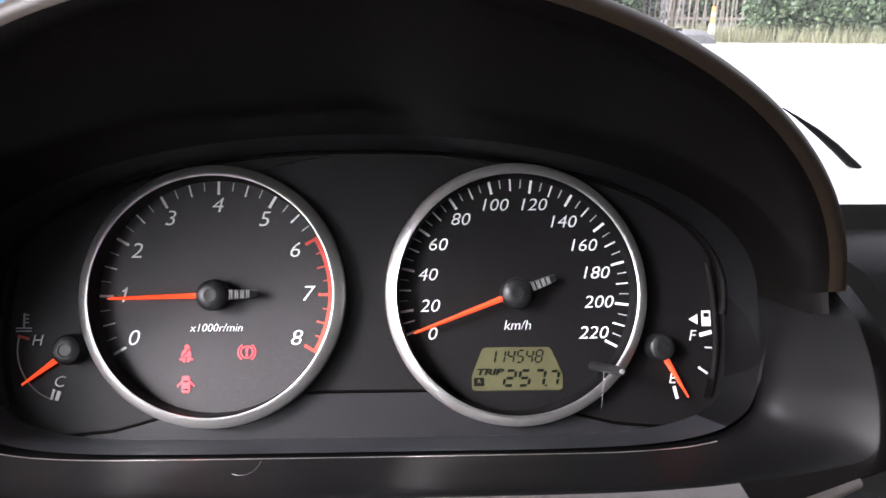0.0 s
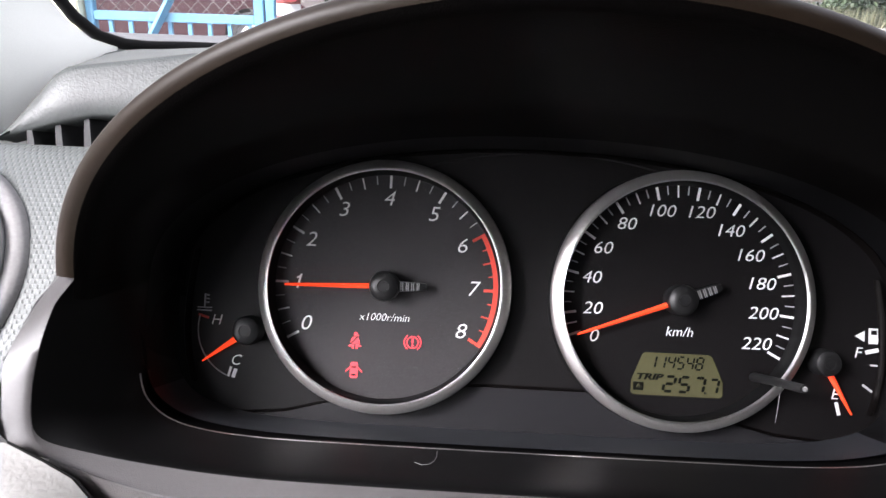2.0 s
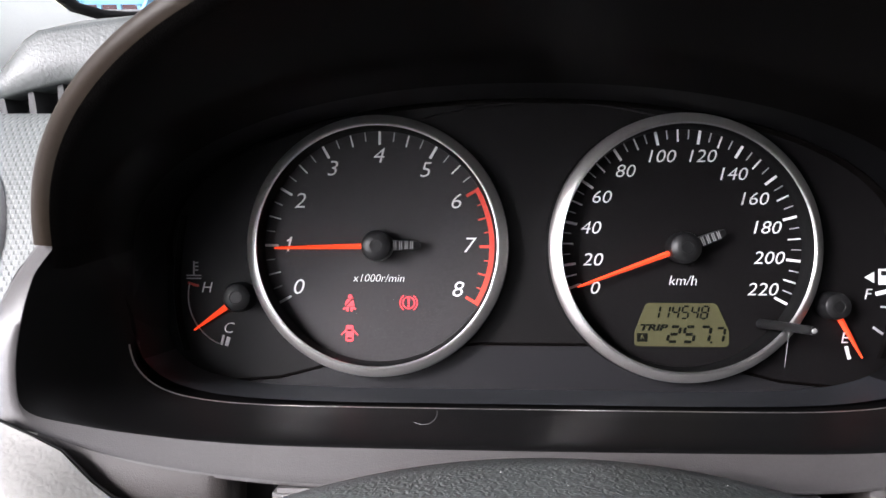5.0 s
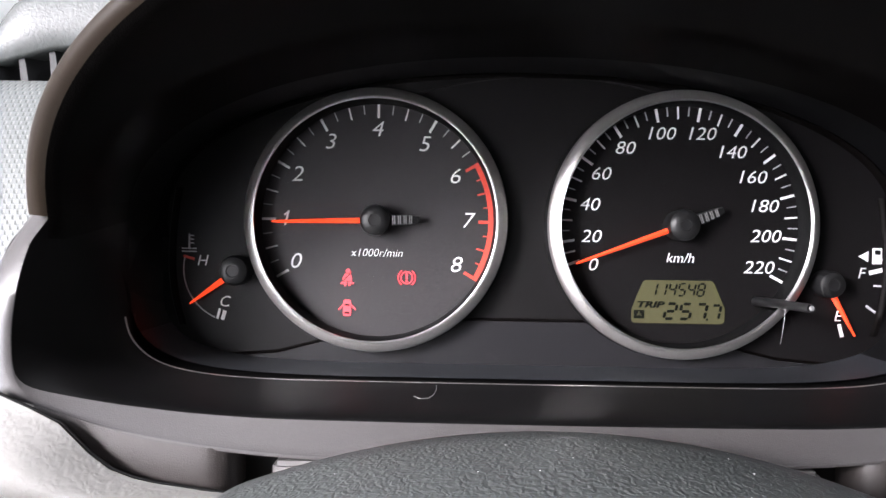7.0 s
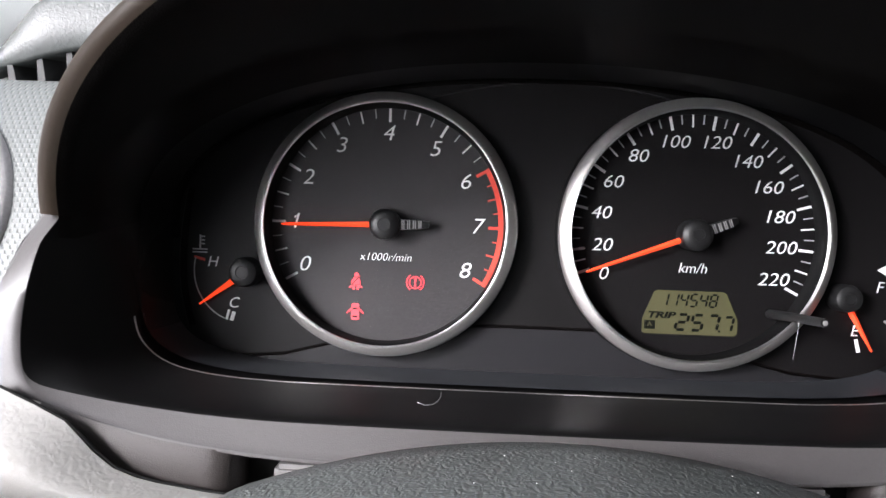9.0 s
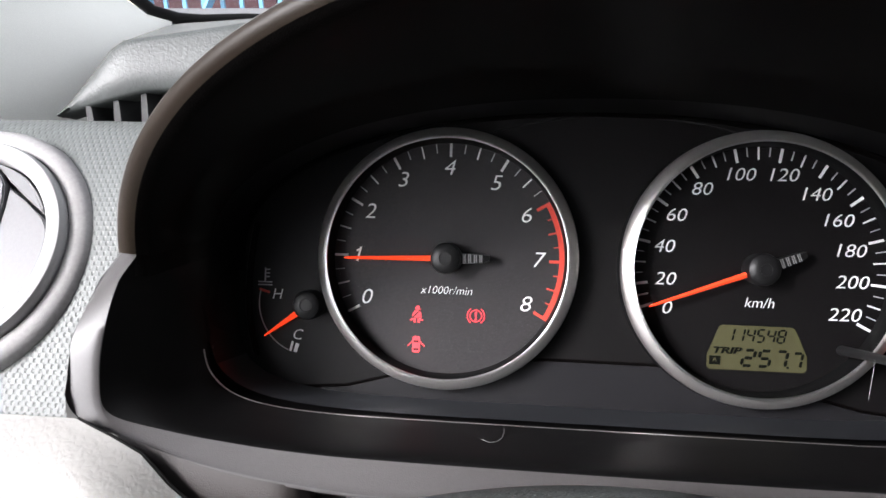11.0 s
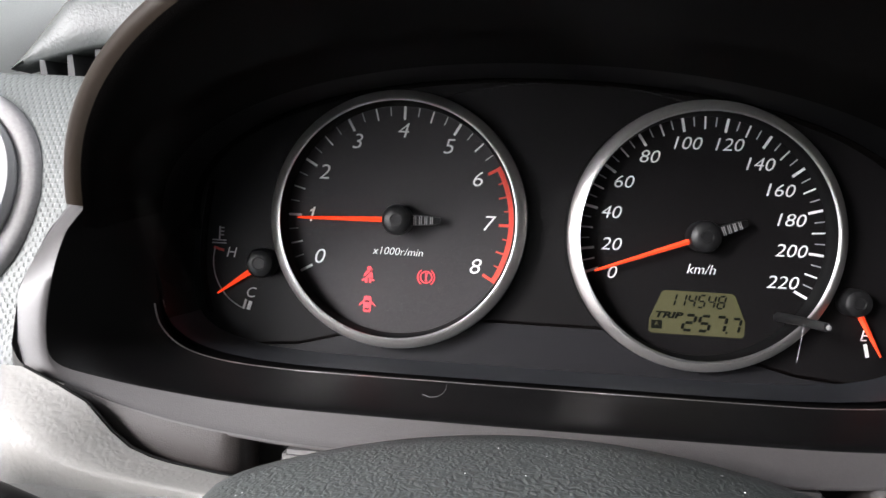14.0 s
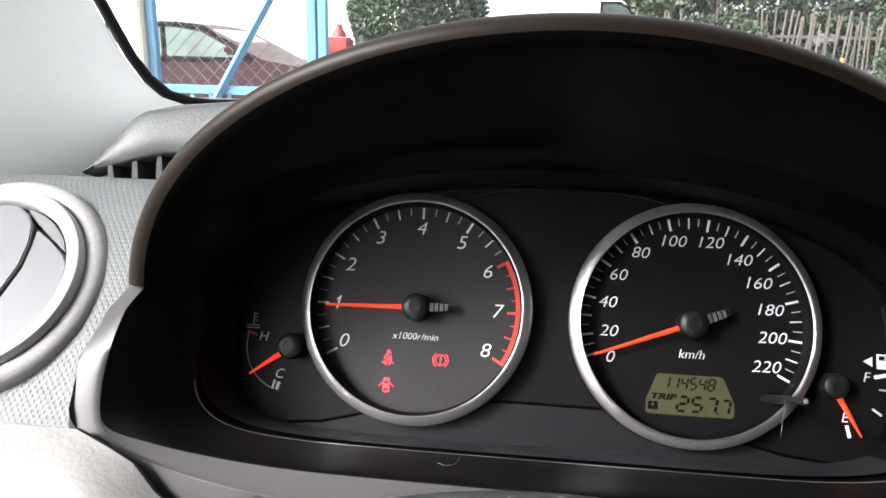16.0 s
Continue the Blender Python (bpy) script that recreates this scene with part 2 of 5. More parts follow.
def dusty(name, film, size):
    """A clear pane with a thin uneven film, for dust and for veiling glare, that scatters the daylight behind it."""
    m = bpy.data.materials.new(name)
    m.use_nodes = True
    n, l = m.node_tree.nodes, m.node_tree.links
    n.remove(n["Principled BSDF"])
    a, d, x, c, v, r = (n.new("ShaderNode" + k) for k in ("BsdfTransparent", "BsdfTranslucent", "MixShader", "TexCoord", "TexNoise", "MapRange"))
    d.inputs["Color"].default_value = (0.86, 0.88, 0.86, 1)
    v.inputs["Scale"].default_value = size
    v.inputs["Detail"].default_value = 6.0
    r.inputs["To Min"].default_value, r.inputs["To Max"].default_value = film * 0.55, film * 1.45
    l.new(c.outputs["Object"], v.inputs["Vector"])
    l.new(v.outputs[0], r.inputs["Value"])
    l.new(r.outputs[0], x.inputs[0])
    l.new(a.outputs[0], x.inputs[1])
    l.new(d.outputs[0], x.inputs[2])
    l.new(x.outputs[0], n["Material Output"].inputs["Surface"])
    return m


# the film also stands in for the dash's reflection in the glass
SCREEN = dusty("hazy windscreen glass", 0.055, 14.0)


def leafy(name, dark, light):
    m = bpy.data.materials.new(name)
    m.use_nodes = True
    n, l = m.node_tree.nodes, m.node_tree.links
    b = n["Principled BSDF"]
    b.inputs["Roughness"].default_value = 0.55
    geo = n.new("ShaderNodeNewGeometry")
    ramp = n.new("ShaderNodeValToRGB")
    ramp.color_ramp.elements[0].color, ramp.color_ramp.elements[1].color = (*dark, 1), (*light, 1)
    l.new(geo.outputs["Random Per Island"], ramp.inputs[0])
    l.new(ramp.outputs[0], b.inputs["Base Color"])
    return m


IVY = leafy("ivy leaf", (0.026, 0.046, 0.024), (0.068, 0.100, 0.050))
LEAF = leafy("tree leaf", (0.016, 0.032, 0.014), (0.058, 0.085, 0.038))
STRAW = leafy("dry grass blade", (0.05, 0.058, 0.028), (0.125, 0.120, 0.066))


# ---- building helpers ----
def mesh_of(bm, name, mat, smooth=None):
    """A mesh from bm, with normals outward and edges sharper than `smooth` degrees kept crisp."""
    bmesh.ops.recalc_face_normals(bm, faces=bm.faces)
    me = bpy.data.meshes.new(name)
    bm.to_mesh(me)
    bm.free()
    if mat:
        me.materials.append(mat)
    if smooth:
        me.polygons.foreach_set("use_smooth", [True] * len(me.polygons))
        me.set_sharp_from_angle(angle=radians(smooth))
    return me


def thing(name, bm=None, mat=None, label="", category="", group="", kind="", at=None, smooth=None):
    ob = new(name, mesh_of(bm, name, mat, smooth) if bm else None)
    ob.matrix_world = at if at else Matrix()
    return tagged(ob, label, category, group, kind)


def part(name, bm, mat, parent, label="", at=None, smooth=None):
    """One mesh object under a thing or a part; bm may be a mesh that is already made and shared."""
    ob = new(name, bm if isinstance(bm, bpy.types.Mesh) else mesh_of(bm, name, mat, smooth))
    ob.parent = parent
    ob.matrix_basis = at if at else Matrix()
    return tagged(ob, label)


def loft(loops, around=False, ends=False, bm=None):
    """A skin over a row of loops of equally many points."""
    bm = bm or bmesh.new()
    rings = [[bm.verts.new(p) for p in loop] for loop in loops]
    n = len(loops[0])
    for a, b in zip(rings, rings[1:]):
        for i in range(n if around else n - 1):
            j = (i + 1) % n
            bm.faces.new((a[i], a[j], b[j], b[i]))
    if ends:
        bm.faces.new(rings[0])
        bm.faces.new(rings[-1])
    return bm


def box(x0, x1, y0, y1, z0, z1, bevel=0.0, bm=None):
    bm = bm or bmesh.new()
    got = bmesh.ops.create_cube(bm, size=1, matrix=Matrix.Translation(((x0 + x1) / 2, (y0 + y1) / 2, (z0 + z1) / 2))
                                @ Matrix.Diagonal((x1 - x0, y1 - y0, z1 - z0, 1)))
    if bevel:
        edges = list({e for v in got["verts"] for e in v.link_edges})
        bmesh.ops.bevel(bm, geom=edges, offset=bevel, segments=2, affect="EDGES")
    return bm


def lathe(profile, n=48, axis="y", bm=None):
    """Turns rows of (radius, height) round an axis; along y the height counts towards -y."""
    loops = []
    for r, h in profile:
        ring = []
        for i in range(n):
            a = 2 * math.pi * i / n
            c, s = max(r, 1e-5) * math.cos(a), max(r, 1e-5) * math.sin(a)
            ring.append((c, -h, s) if axis == "y" else (c, s, h) if axis == "z" else (h, c, s))
        loops.append(ring)
    return loft(loops, around=True, bm=bm)


def slab(outline, y_front, y_back, bm=None):
    """A flat plate in the xz plane, given its outline."""
    bm = bm or bmesh.new()
    f = [bm.verts.new((x, y_front, z)) for x, z in outline]
    b = [bm.verts.new((x, y_back, z)) for x, z in outline]
    bm.faces.new(f)
    bm.faces.new(b[::-1])
    n = len(f)
    for i in range(n):
        j = (i + 1) % n
        bm.faces.new((f[i], b[i], b[j], f[j]))
    return bm


def arc(cx, cz, r, a0, a1, n=24):
    return [(cx + r * math.cos(radians(a0 + (a1 - a0) * i / n)), cz + r * math.sin(radians(a0 + (a1 - a0) * i / n))) for i in range(n + 1)]


def band(cx, cz, r0, r1, a0, a1, y0, y1, n=24, bm=None):
    return slab(arc(cx, cz, r0, a0, a1, n) + arc(cx, cz, r1, a1, a0, n), y0, y1, bm)


def tube(path, radius, n=8, bm=None):
    """A round bar along a path of points; radius may be one number or one per point."""
    pts = [Vector(p) for p in path]
    loops = []
    for i, p in enumerate(pts):
        d = (pts[min(i + 1, len(pts) - 1)] - pts[max(i - 1, 0)]).normalized()
        side = d.cross(Vector((0, 0, 1)) if abs(d.z) < 0.9 else Vector((1, 0, 0))).normalized()
        up = side.cross(d)
        r = radius[i] if isinstance(radius, (list, tuple)) else radius
        loops.append([p + r * (math.cos(2 * math.pi * k / n) * side + math.sin(2 * math.pi * k / n) * up) for k in range(n)])
    return loft(loops, around=True, ends=True, bm=bm)


def lettering(text, size, depth=0.0001, shear=0.0, bold=0.0):
    """A mesh of upright letters in the xz plane, centred, facing -y."""
    cu = bpy.data.curves.new("lettering", "FONT")
    cu.body, cu.size, cu.align_x, cu.align_y, cu.shear = text, size, "CENTER", "CENTER", shear
    cu.extrude, cu.resolution_u, cu.offset = depth, 3, bold
    ob = bpy.data.objects.new("lettering", cu)
    scene.collection.objects.link(ob)
    me = bpy.data.meshes.new_from_object(ob.evaluated_get(bpy.context.evaluated_depsgraph_get()))
    bpy.data.objects.remove(ob)
    bpy.data.curves.remove(cu)
    me.transform(Matrix.Rotation(radians(90), 4, "X"))
    return me


def printed(name, text, size, x, z, parent, mat, y=-0.0004, shear=0.22, bold=None, wide=1.0):
    me = lettering(text, size, shear=shear, bold=(-0.007 * size if size > 0.006 else 0.0) if bold is None else bold)
    me.name = name
    xs, zs = [v.co.x for v in me.vertices], [v.co.z for v in me.vertices]
    me.transform(Matrix.Diagonal((wide, 1, 1, 1)) @ Matrix.Translation((-(min(xs) + max(xs)) / 2, 0, -(min(zs) + max(zs)) / 2)))
    me.materials.clear()
    me.materials.append(mat)
    return part(name, me, None, parent, at=Matrix.Translation((x, y, z)))


def super_pt(a, b, n, deg):
    c, s = math.cos(radians(deg)), math.sin(radians(deg))
    return (a * math.copysign(abs(c) ** (2 / n), c), b * math.copysign(abs(s) ** (2 / n), s))


# ---- instrument cluster ----
TX, SX = -0.0604, 0.0599


def plate_outline():
    top = [super_pt(0.148, 0.0595, 2.15, a) for a in range(0, 181, 4)]
    low = [super_pt(0.148, 0.0590, 6, a) for a in range(184, 360, 4)]
    return top + low


cluster = thing("instrument_cluster", slab(plate_outline(), 0.0, 0.004), PLATE,
                "black analogue instrument cluster with two large silver-ringed dials", "instrument cluster", at=IN)

# the paler strip that rises under and between the dials
low = [(-0.1465, -0.0585), (0.1465, -0.0585), (0.128, -0.0560), (0.100, -0.0535), (0.085, -0.0500), (0.050, -0.0420), (0.024, -0.0397), (-0.019, -0.0397),
       (-0.050, -0.0425), (-0.082, -0.0492), (-0.100, -0.0540), (-0.125, -0.0562)]
part("lower_strip", slab(low, -0.0005, 0.0), PLATE_LOW, cluster, "dark grey lower strip")
part("strip_groove", tube([(x, 0.0004, z + 0.0006) for x, z in low[2:]], 0.0008, 6), HOODM, cluster, "dark groove above the strip", smooth=60)
lip = []
for (r, y) in ((0.1490, -0.001), (0.1485, -0.0025), (0.1470, -0.003), (0.1455, -0.0018), (0.1450, 0.0005)):
    lip.append([(super_pt(r, 0.0595 * r / 0.149, 2.15, a)[0], y, super_pt(r, 0.0595 * r / 0.149, 2.15, a)[1]) for a in range(-8, 189, 3)])
part("plate_border", loft(lip), HOODM, cluster, "raised plate border", smooth=60)

contour = [(0.006 + 0.050 * u, -0.0003, 0.0584 - 0.0072 * u * u) for u in [-1 + k / 10 for k in range(21)]]
part("panel_contour", tube(contour, 0.0003, 6), CONTOUR, cluster, "thin edge of the middle panel", smooth=60)
for side in (-1, 1):
    rim = []
    for off, y in ((0.0, -0.0002), (0.0006, -0.0016), (0.0022, -0.0018), (0.0030, -0.0002)):
        rim.append([(side * (0.1415 + off - 0.0016 * ((z + 0.017) / 0.02) ** 2 * (0.8 if z > -0.017 else 1.6)), y, z) for z in
                    [0.012 - 0.0022 * i for i in range(26)]])
    part("gauge_border", loft(rim), HOODM, cluster, "curved gauge border", smooth=60)


def tick_mesh(r0, r1, w0, w1, mat, name):
    me = mesh_of(slab([(r0, -w0 / 2), (r1, -w1 / 2), (r1, w1 / 2), (r0, w0 / 2)], -0.0004, 0.0), name, mat)
    return me


LONG = tick_mesh(0.0409, 0.0463, 0.0010, 0.0010, WHITE, "tick_mark")
MID = tick_mesh(0.0414, 0.0462, 0.0006, 0.0006, WHITE, "tick_mark")
SHORT = tick_mesh(0.0426, 0.0462, 0.0004, 0.0004, GREYP, "tick_mark")
RLONG = tick_mesh(0.0406, 0.0448, 0.0012, 0.0012, REDP, "tick_mark")
RMID = tick_mesh(0.0414, 0.0448, 0.0007, 0.0007, REDP, "tick_mark")
RSHORT = tick_mesh(0.0428, 0.0448, 0.0005, 0.0005, REDP, "tick_mark")


def dial(name, x, label, mat, off=0.0, k=1.0):
    ring = Matrix.Translation((off, 0, 0)) @ Matrix.Diagonal((k, 1, k, 1))
    face = part(name, lathe([(0.0, 0.0006), (0.0478, 0.0006), (0.0480, 0.0)], 96), mat, cluster, label, at=Matrix.Translation((x, 0, 0)), smooth=30)
    part("bezel_wall", lathe([(0.0464, 0.0004), (0.0466, 0.004), (0.0471, 0.0094), (0.0473, 0.0097)], 128), WALLM, face, "black inner wall", at=ring, smooth=40)
    part("chrome_edge", lathe([(0.0471, 0.0095), (0.0472, 0.0099), (0.0475, 0.0100), (0.0478, 0.0098)], 128), CHROME, face, "thin bright edge", at=ring, smooth=60)
    part("bezel_ring", lathe([(0.0478, 0.0096), (0.0480, 0.0098), (0.0484, 0.0097), (0.0512, 0.0078), (0.0516, 0.0072), (0.0518, 0.0060), (0.0519, 0.003)], 128), SILVER, face,
         "satin silver ring", at=ring, smooth=24)
    part("bezel_foot", lathe([(0.0519, 0.0040), (0.0522, 0.0030), (0.0525, 0.0)], 128), WALLM, face, "black ring foot", at=ring, smooth=50)
    return face


def needle(face, deg, length=0.0415):
    """Pointer with a black domed hub and a ribbed black tail, set at an angle from +x."""
    turn = Matrix.Rotation(radians(-deg), 4, "Y")
    hub = part("hub", lathe([(0.0060, 0.0006), (0.0062, 0.0045), (0.0062, 0.0078), (0.0058, 0.0094), (0.0048, 0.0104), (0.0032, 0.0109), (0.00235, 0.0110), (0.00220, 0.0107),
                             (0.0, 0.0106)], 40), HUB, face, "black domed hub", smooth=30)
    for px, pz in ((0.0006, 0.0041), (-0.0006, -0.0041)):
        part("pin_hole", lathe([(0.0, 0.00072), (0.00030, 0.0007), (0.00034, 0.0)], 10), DARK, hub, "small dark disc for a pin hole's shade", at=Matrix.Translation((px, -0.0101, pz)))
    bm = loft([[(0.0055, -0.0060, -0.0011), (0.0055, -0.0070, 0.0), (0.0055, -0.0060, 0.0011), (0.0055, -0.0053, 0.0)],
               [(length * 0.95, -0.0050, -0.00055), (length * 0.95, -0.0056, 0.0), (length * 0.95, -0.0050, 0.00055), (length * 0.95, -0.0046, 0.0)],
               [(length, -0.0050, -0.0003), (length, -0.0052, 0.0), (length, -0.0050, 0.0003), (length, -0.0048, 0.0)]], around=True, ends=True)
    part("pointer", bm, NEEDLE, face, "orange pointer", at=turn)
    tail = loft([[(-0.005, -0.0050, -0.0022), (-0.005, -0.0078, -0.0019), (-0.005, -0.0078, 0.0019), (-0.005, -0.0050, 0.0022)],
                 [(-0.0140, -0.0048, -0.0018), (-0.0140, -0.0072, -0.0016), (-0.0140, -0.0072, 0.0016), (-0.0140, -0.0048, 0.0018)],
                 [(-0.0172, -0.0046, -0.0013), (-0.0172, -0.0062, -0.0010), (-0.0172, -0.0062, 0.0010), (-0.0172, -0.0046, 0.0013)]], around=True, ends=True)
    part("pointer_tail", tail, HUB, face, "black tail", at=turn)
    for k in range(4):
        for d in (-0.00036, 0.00036):
            x, w = -0.0072 - 0.0022 * k + d, 0.0018 - 0.0001 * k
            part("tail_rib", box(x - 0.00020, x + 0.00020, -0.0081 + 0.0002 * k, -0.0066 + 0.0002 * k, -w, w), RIB, face, "grey rib", at=turn)
    return hub


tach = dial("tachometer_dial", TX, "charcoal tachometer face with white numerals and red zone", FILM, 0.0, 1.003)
for i in range(33):
    deg = 210 - 7.5 * i
    red = i >= 24
    me = (RLONG if red else LONG) if i % 4 == 0 else (RMID if red else MID) if i % 2 == 0 else (RSHORT if red else SHORT)
    part("tick_mark", me, None, tach, at=Matrix.Translation((0, -0.0006, 0)) @ Matrix.Rotation(radians(-deg), 4, "Y"))
for k, (nx, nz) in enumerate(((-322, -166), (-363, 5), (-321, 183), (-189, 314), (-1, 367), (188, 309), (312, 183), (370, 6), (322, -171))):
    printed("numeral", str(k), 0.0088, nx * 1e-4, nz * 1e-4, tach, WHITE, y=-0.0010, wide=1.1)
    if k == 1:
        part("numeral_flag", slab([(0.0010, 0.0031), (0.0004, 0.0017), (-0.0010, 0.0010), (-0.0011, 0.0017), (-0.0001, 0.0022)], -0.0011, -0.0006), WHITE, tach, at=Matrix.Translation((nx * 1e-4, 0, nz * 1e-4)))
part("red_zone", band(0, 0, 0.0446, 0.0466, 30.8, -30.8, -0.0009, -0.0006, 40), REDP, tach, "red zone band")
printed("unit_text", "x1000r/min", 0.0045, 0.0, -0.0129, tach, WHITE, y=-0.0010, bold=-0.00004)
needle(tach, 180 + 1.5)

speedo = dial("speedometer_dial", SX, "black speedometer face with white numerals", PLATE, 0.0003, 1.020)
for i in range(45):
    if i in (1, 3):
        continue
    # the first step of the scale is half as wide as the others
    deg = 189.0 - 21.68 * (i - 4) / 4 if i >= 4 else 200.6 - 5.8 * i / 2
    me = LONG if i % 4 == 0 else MID if i % 2 == 0 else SHORT
    part("tick_mark", me, None, speedo, at=Matrix.Translation((0, -0.0006, 0)) @ Matrix.Rotation(radians(-deg), 4, "Y") @ Matrix.Diagonal((1.022, 1, 1, 1)))
NUMERALS = {0: (-334, -161), 20: (-345, -48), 40: (-352, 79), 60: (-309, 202), 80: (-216, 306), 100: (-72, 365),
            120: (88, 366), 140: (210, 295), 160: (293, 197), 180: (342, 83), 200: (348, -37), 220: (324, -162)}
for k, (nx, nz) in NUMERALS.items():
    printed("numeral", str(k), 0.0072, nx * 1e-4, nz * 1e-4, speedo, WHITE, y=-0.0010, wide=1.13)
printed("unit_text", "km/h", 0.0056, 0.0011, -0.0129, speedo, WHITE, y=-0.0010, bold=-0.00006)
needle(speedo, 201.0, 0.0440)

# lcd with odometer and trip
lcd = part("lcd_screen", slab([(-0.0168, -0.0392), (0.0180, -0.0392), (0.0192, -0.0382), (0.0192, -0.0330), (0.0147, -0.0228), (0.0135, -0.0220), (-0.0124, -0.0220), (-0.0136, -0.0228), (-0.0178, -0.0335), (-0.0178, -0.0384)], -0.0010, -0.0006),
           LCD, speedo, "grey-green lcd")
SEGS = {"0": "abcdef", "1": "bc", "2": "abged", "3": "abgcd", "4": "fgbc", "5": "afgcd", "6": "afgedc", "7": "abc", "8": "abcdefg", "9": "abcfgd"}


def digit(ch, x, z, w, h, parent):
    """One seven-segment figure, leaning to the right."""
    bm = bmesh.new()
    t, lean = w * 0.28, 0.2
    for s in SEGS[ch]:
        if s in "adg":
            zz = {"a": h / 2, "d": -h / 2, "g": 0.0}[s]
            q = [(-w / 2 + t * 0.7, zz - t / 2), (w / 2 - t * 0.7, zz - t / 2), (w / 2 - t * 0.5, zz), (w / 2 - t * 0.7, zz + t / 2), (-w / 2 + t * 0.7, zz + t / 2), (-w / 2 + t * 0.5, zz)]
        else:
            xx = w / 2 if s in "bc" else -w / 2
            z0, z1 = (0.0, h / 2) if s in "bf" else (-h / 2, 0.0)
            q = [(xx - t / 2, z0 + t * 0.5), (xx, z0 + t * 0.2), (xx + t / 2, z0 + t * 0.5), (xx + t / 2, z1 - t * 0.5), (xx, z1 - t * 0.2), (xx - t / 2, z1 - t * 0.5)]
        slab([(a + lean * b, b) for a, b in q], -0.0013, -0.0010, bm)
    part("digit", bm, SEG, parent, at=Matrix.Translation((x, 0, z)))


for k, ch in enumerate("114548"):
    digit(ch, -0.0094 + 0.0038 * k, -0.0256, 0.0025, 0.0048, lcd)
for k, ch in enumerate("257"):
    digit(ch, -0.0024 + 0.0060 * k, -0.0343, 0.0041, 0.0060, lcd)
digit("7", 0.0154, -0.0345, 0.0036, 0.0056, lcd)
part("digit_point", box(0.0118, 0.0126, -0.0013, -0.0010, -0.0378, -0.0370), SEG, lcd)
printed("trip_text", "TRIP", 0.0034, -0.0102, -0.0317, lcd, SEG, y=-0.0012, shear=0.25, bold=0.00014, wide=1.6)
part("trip_mark", box(-0.0170, -0.0128, -0.0013, -0.0010, -0.0374, -0.0340), SEG, lcd)
printed("trip_letter", "A", 0.0024, -0.01495, -0.03535, lcd, LCD, y=-0.0014, shear=0.0)

# trip stem, standing out from the face through the clear cover
stem = part("trip_stem", tube([(0.0317, -0.0006, -0.0299), (0.0309, -0.022, -0.0287), (0.0299, -0.048, -0.0277)], [0.0019, 0.0017, 0.0015], 14), HUB, speedo, "thin black reset stem", smooth=50)
# the glint on the stem's end is put into this grey tip
part("stem_tip", lathe([(0.0, 0.0004), (0.0007, 0.0003), (0.0009, 0.0)], 14), RIB, speedo, "grey tip, pale for its glint", at=Matrix.Translation((0.0299, -0.0481, -0.0277)))


# lit warning symbols on the tachometer face
def symbol(name, bm, x, z, label, mat=None, parent=None):
    return part(name, bm, mat or ICON, parent or tach, label, at=Matrix.Translation((x, -0.0006, z)))


def disc(cx, cz, rx, rz, bm, n=16, y0=-0.0004, y1=0.0):
    return slab([(cx + rx * math.cos(2 * math.pi * i / n), cz + rz * math.sin(2 * math.pi * i / n)) for i in range(n)], y0, y1, bm)


bm = disc(0.0002, 0.0026, 0.0009, 0.0009, bmesh.new())
slab([(-0.0010, 0.0015), (0.0006, 0.0015), (-0.0019, -0.0012), (-0.0017, 0.0002)], -0.0004, 0, bm)
slab([(0.0012, 0.0013), (0.0018, 0.0002), (0.0019, -0.0014), (-0.0013, -0.0014)], -0.0004, 0, bm)
slab([(0.0014, 0.0022), (0.0018, 0.0025), (0.0013, 0.0016), (0.0010, 0.0016)], -0.0004, 0, bm)
for s in (-1, 1):
    slab([(s * 0.0003, -0.0017), (s * 0.0020, -0.0017), (s * 0.0028, -0.0023), (s * 0.0024, -0.0027), (s * 0.0014, -0.0024), (s * 0.0012, -0.0034), (s * 0.0004, -0.0034)], -0.0004, 0, bm)
symbol("belt_symbol", bm, -0.0117, -0.0231, "lit red seat belt symbol")
bm = band(0, 0, 0.0021, 0.0026, 0, 360, -0.0004, 0, 40)
band(0, 0, 0.0032, 0.0037, 55, -55, -0.0004, 0, 20, bm)
band(0, 0, 0.0032, 0.0037, 235, 125, -0.0004, 0, 20, bm)
slab([(-0.0005, 0.0017), (0.0005, 0.0017), (0.0003, -0.0006), (-0.0003, -0.0006)], -0.0004, 0, bm)
disc(0, -0.0013, 0.0005, 0.0005, bm, 10)
symbol("brake_symbol", bm, 0.0122, -0.0228, "lit red brake symbol")
bm = slab([(-0.0010, 0.0033), (0.0010, 0.0033), (0.0015, 0.0028), (0.0016, -0.0028), (0.0011, -0.0033), (-0.0011, -0.0033), (-0.0016, -0.0028), (-0.0015, 0.0028)], -0.0004, 0)
for s in (-1, 1):
    slab([(s * 0.0017, 0.0014), (s * 0.0035, -0.0004), (s * 0.0034, -0.0010), (s * 0.0017, 0.0005)], -0.0004, 0, bm)
symbol("door_symbol", bm, -0.0116, -0.0353, "lit red open door symbol")
for z0, z1 in ((0.0009, 0.0016), (-0.0023, -0.0016)):
    part("door_symbol_gap", slab([(-0.0010, z0), (0.0010, z0), (0.0010, z1), (-0.0010, z1)], -0.0012, -0.0010), PLATE, tach, at=Matrix.Translation((-0.0116, 0, -0.0353)))
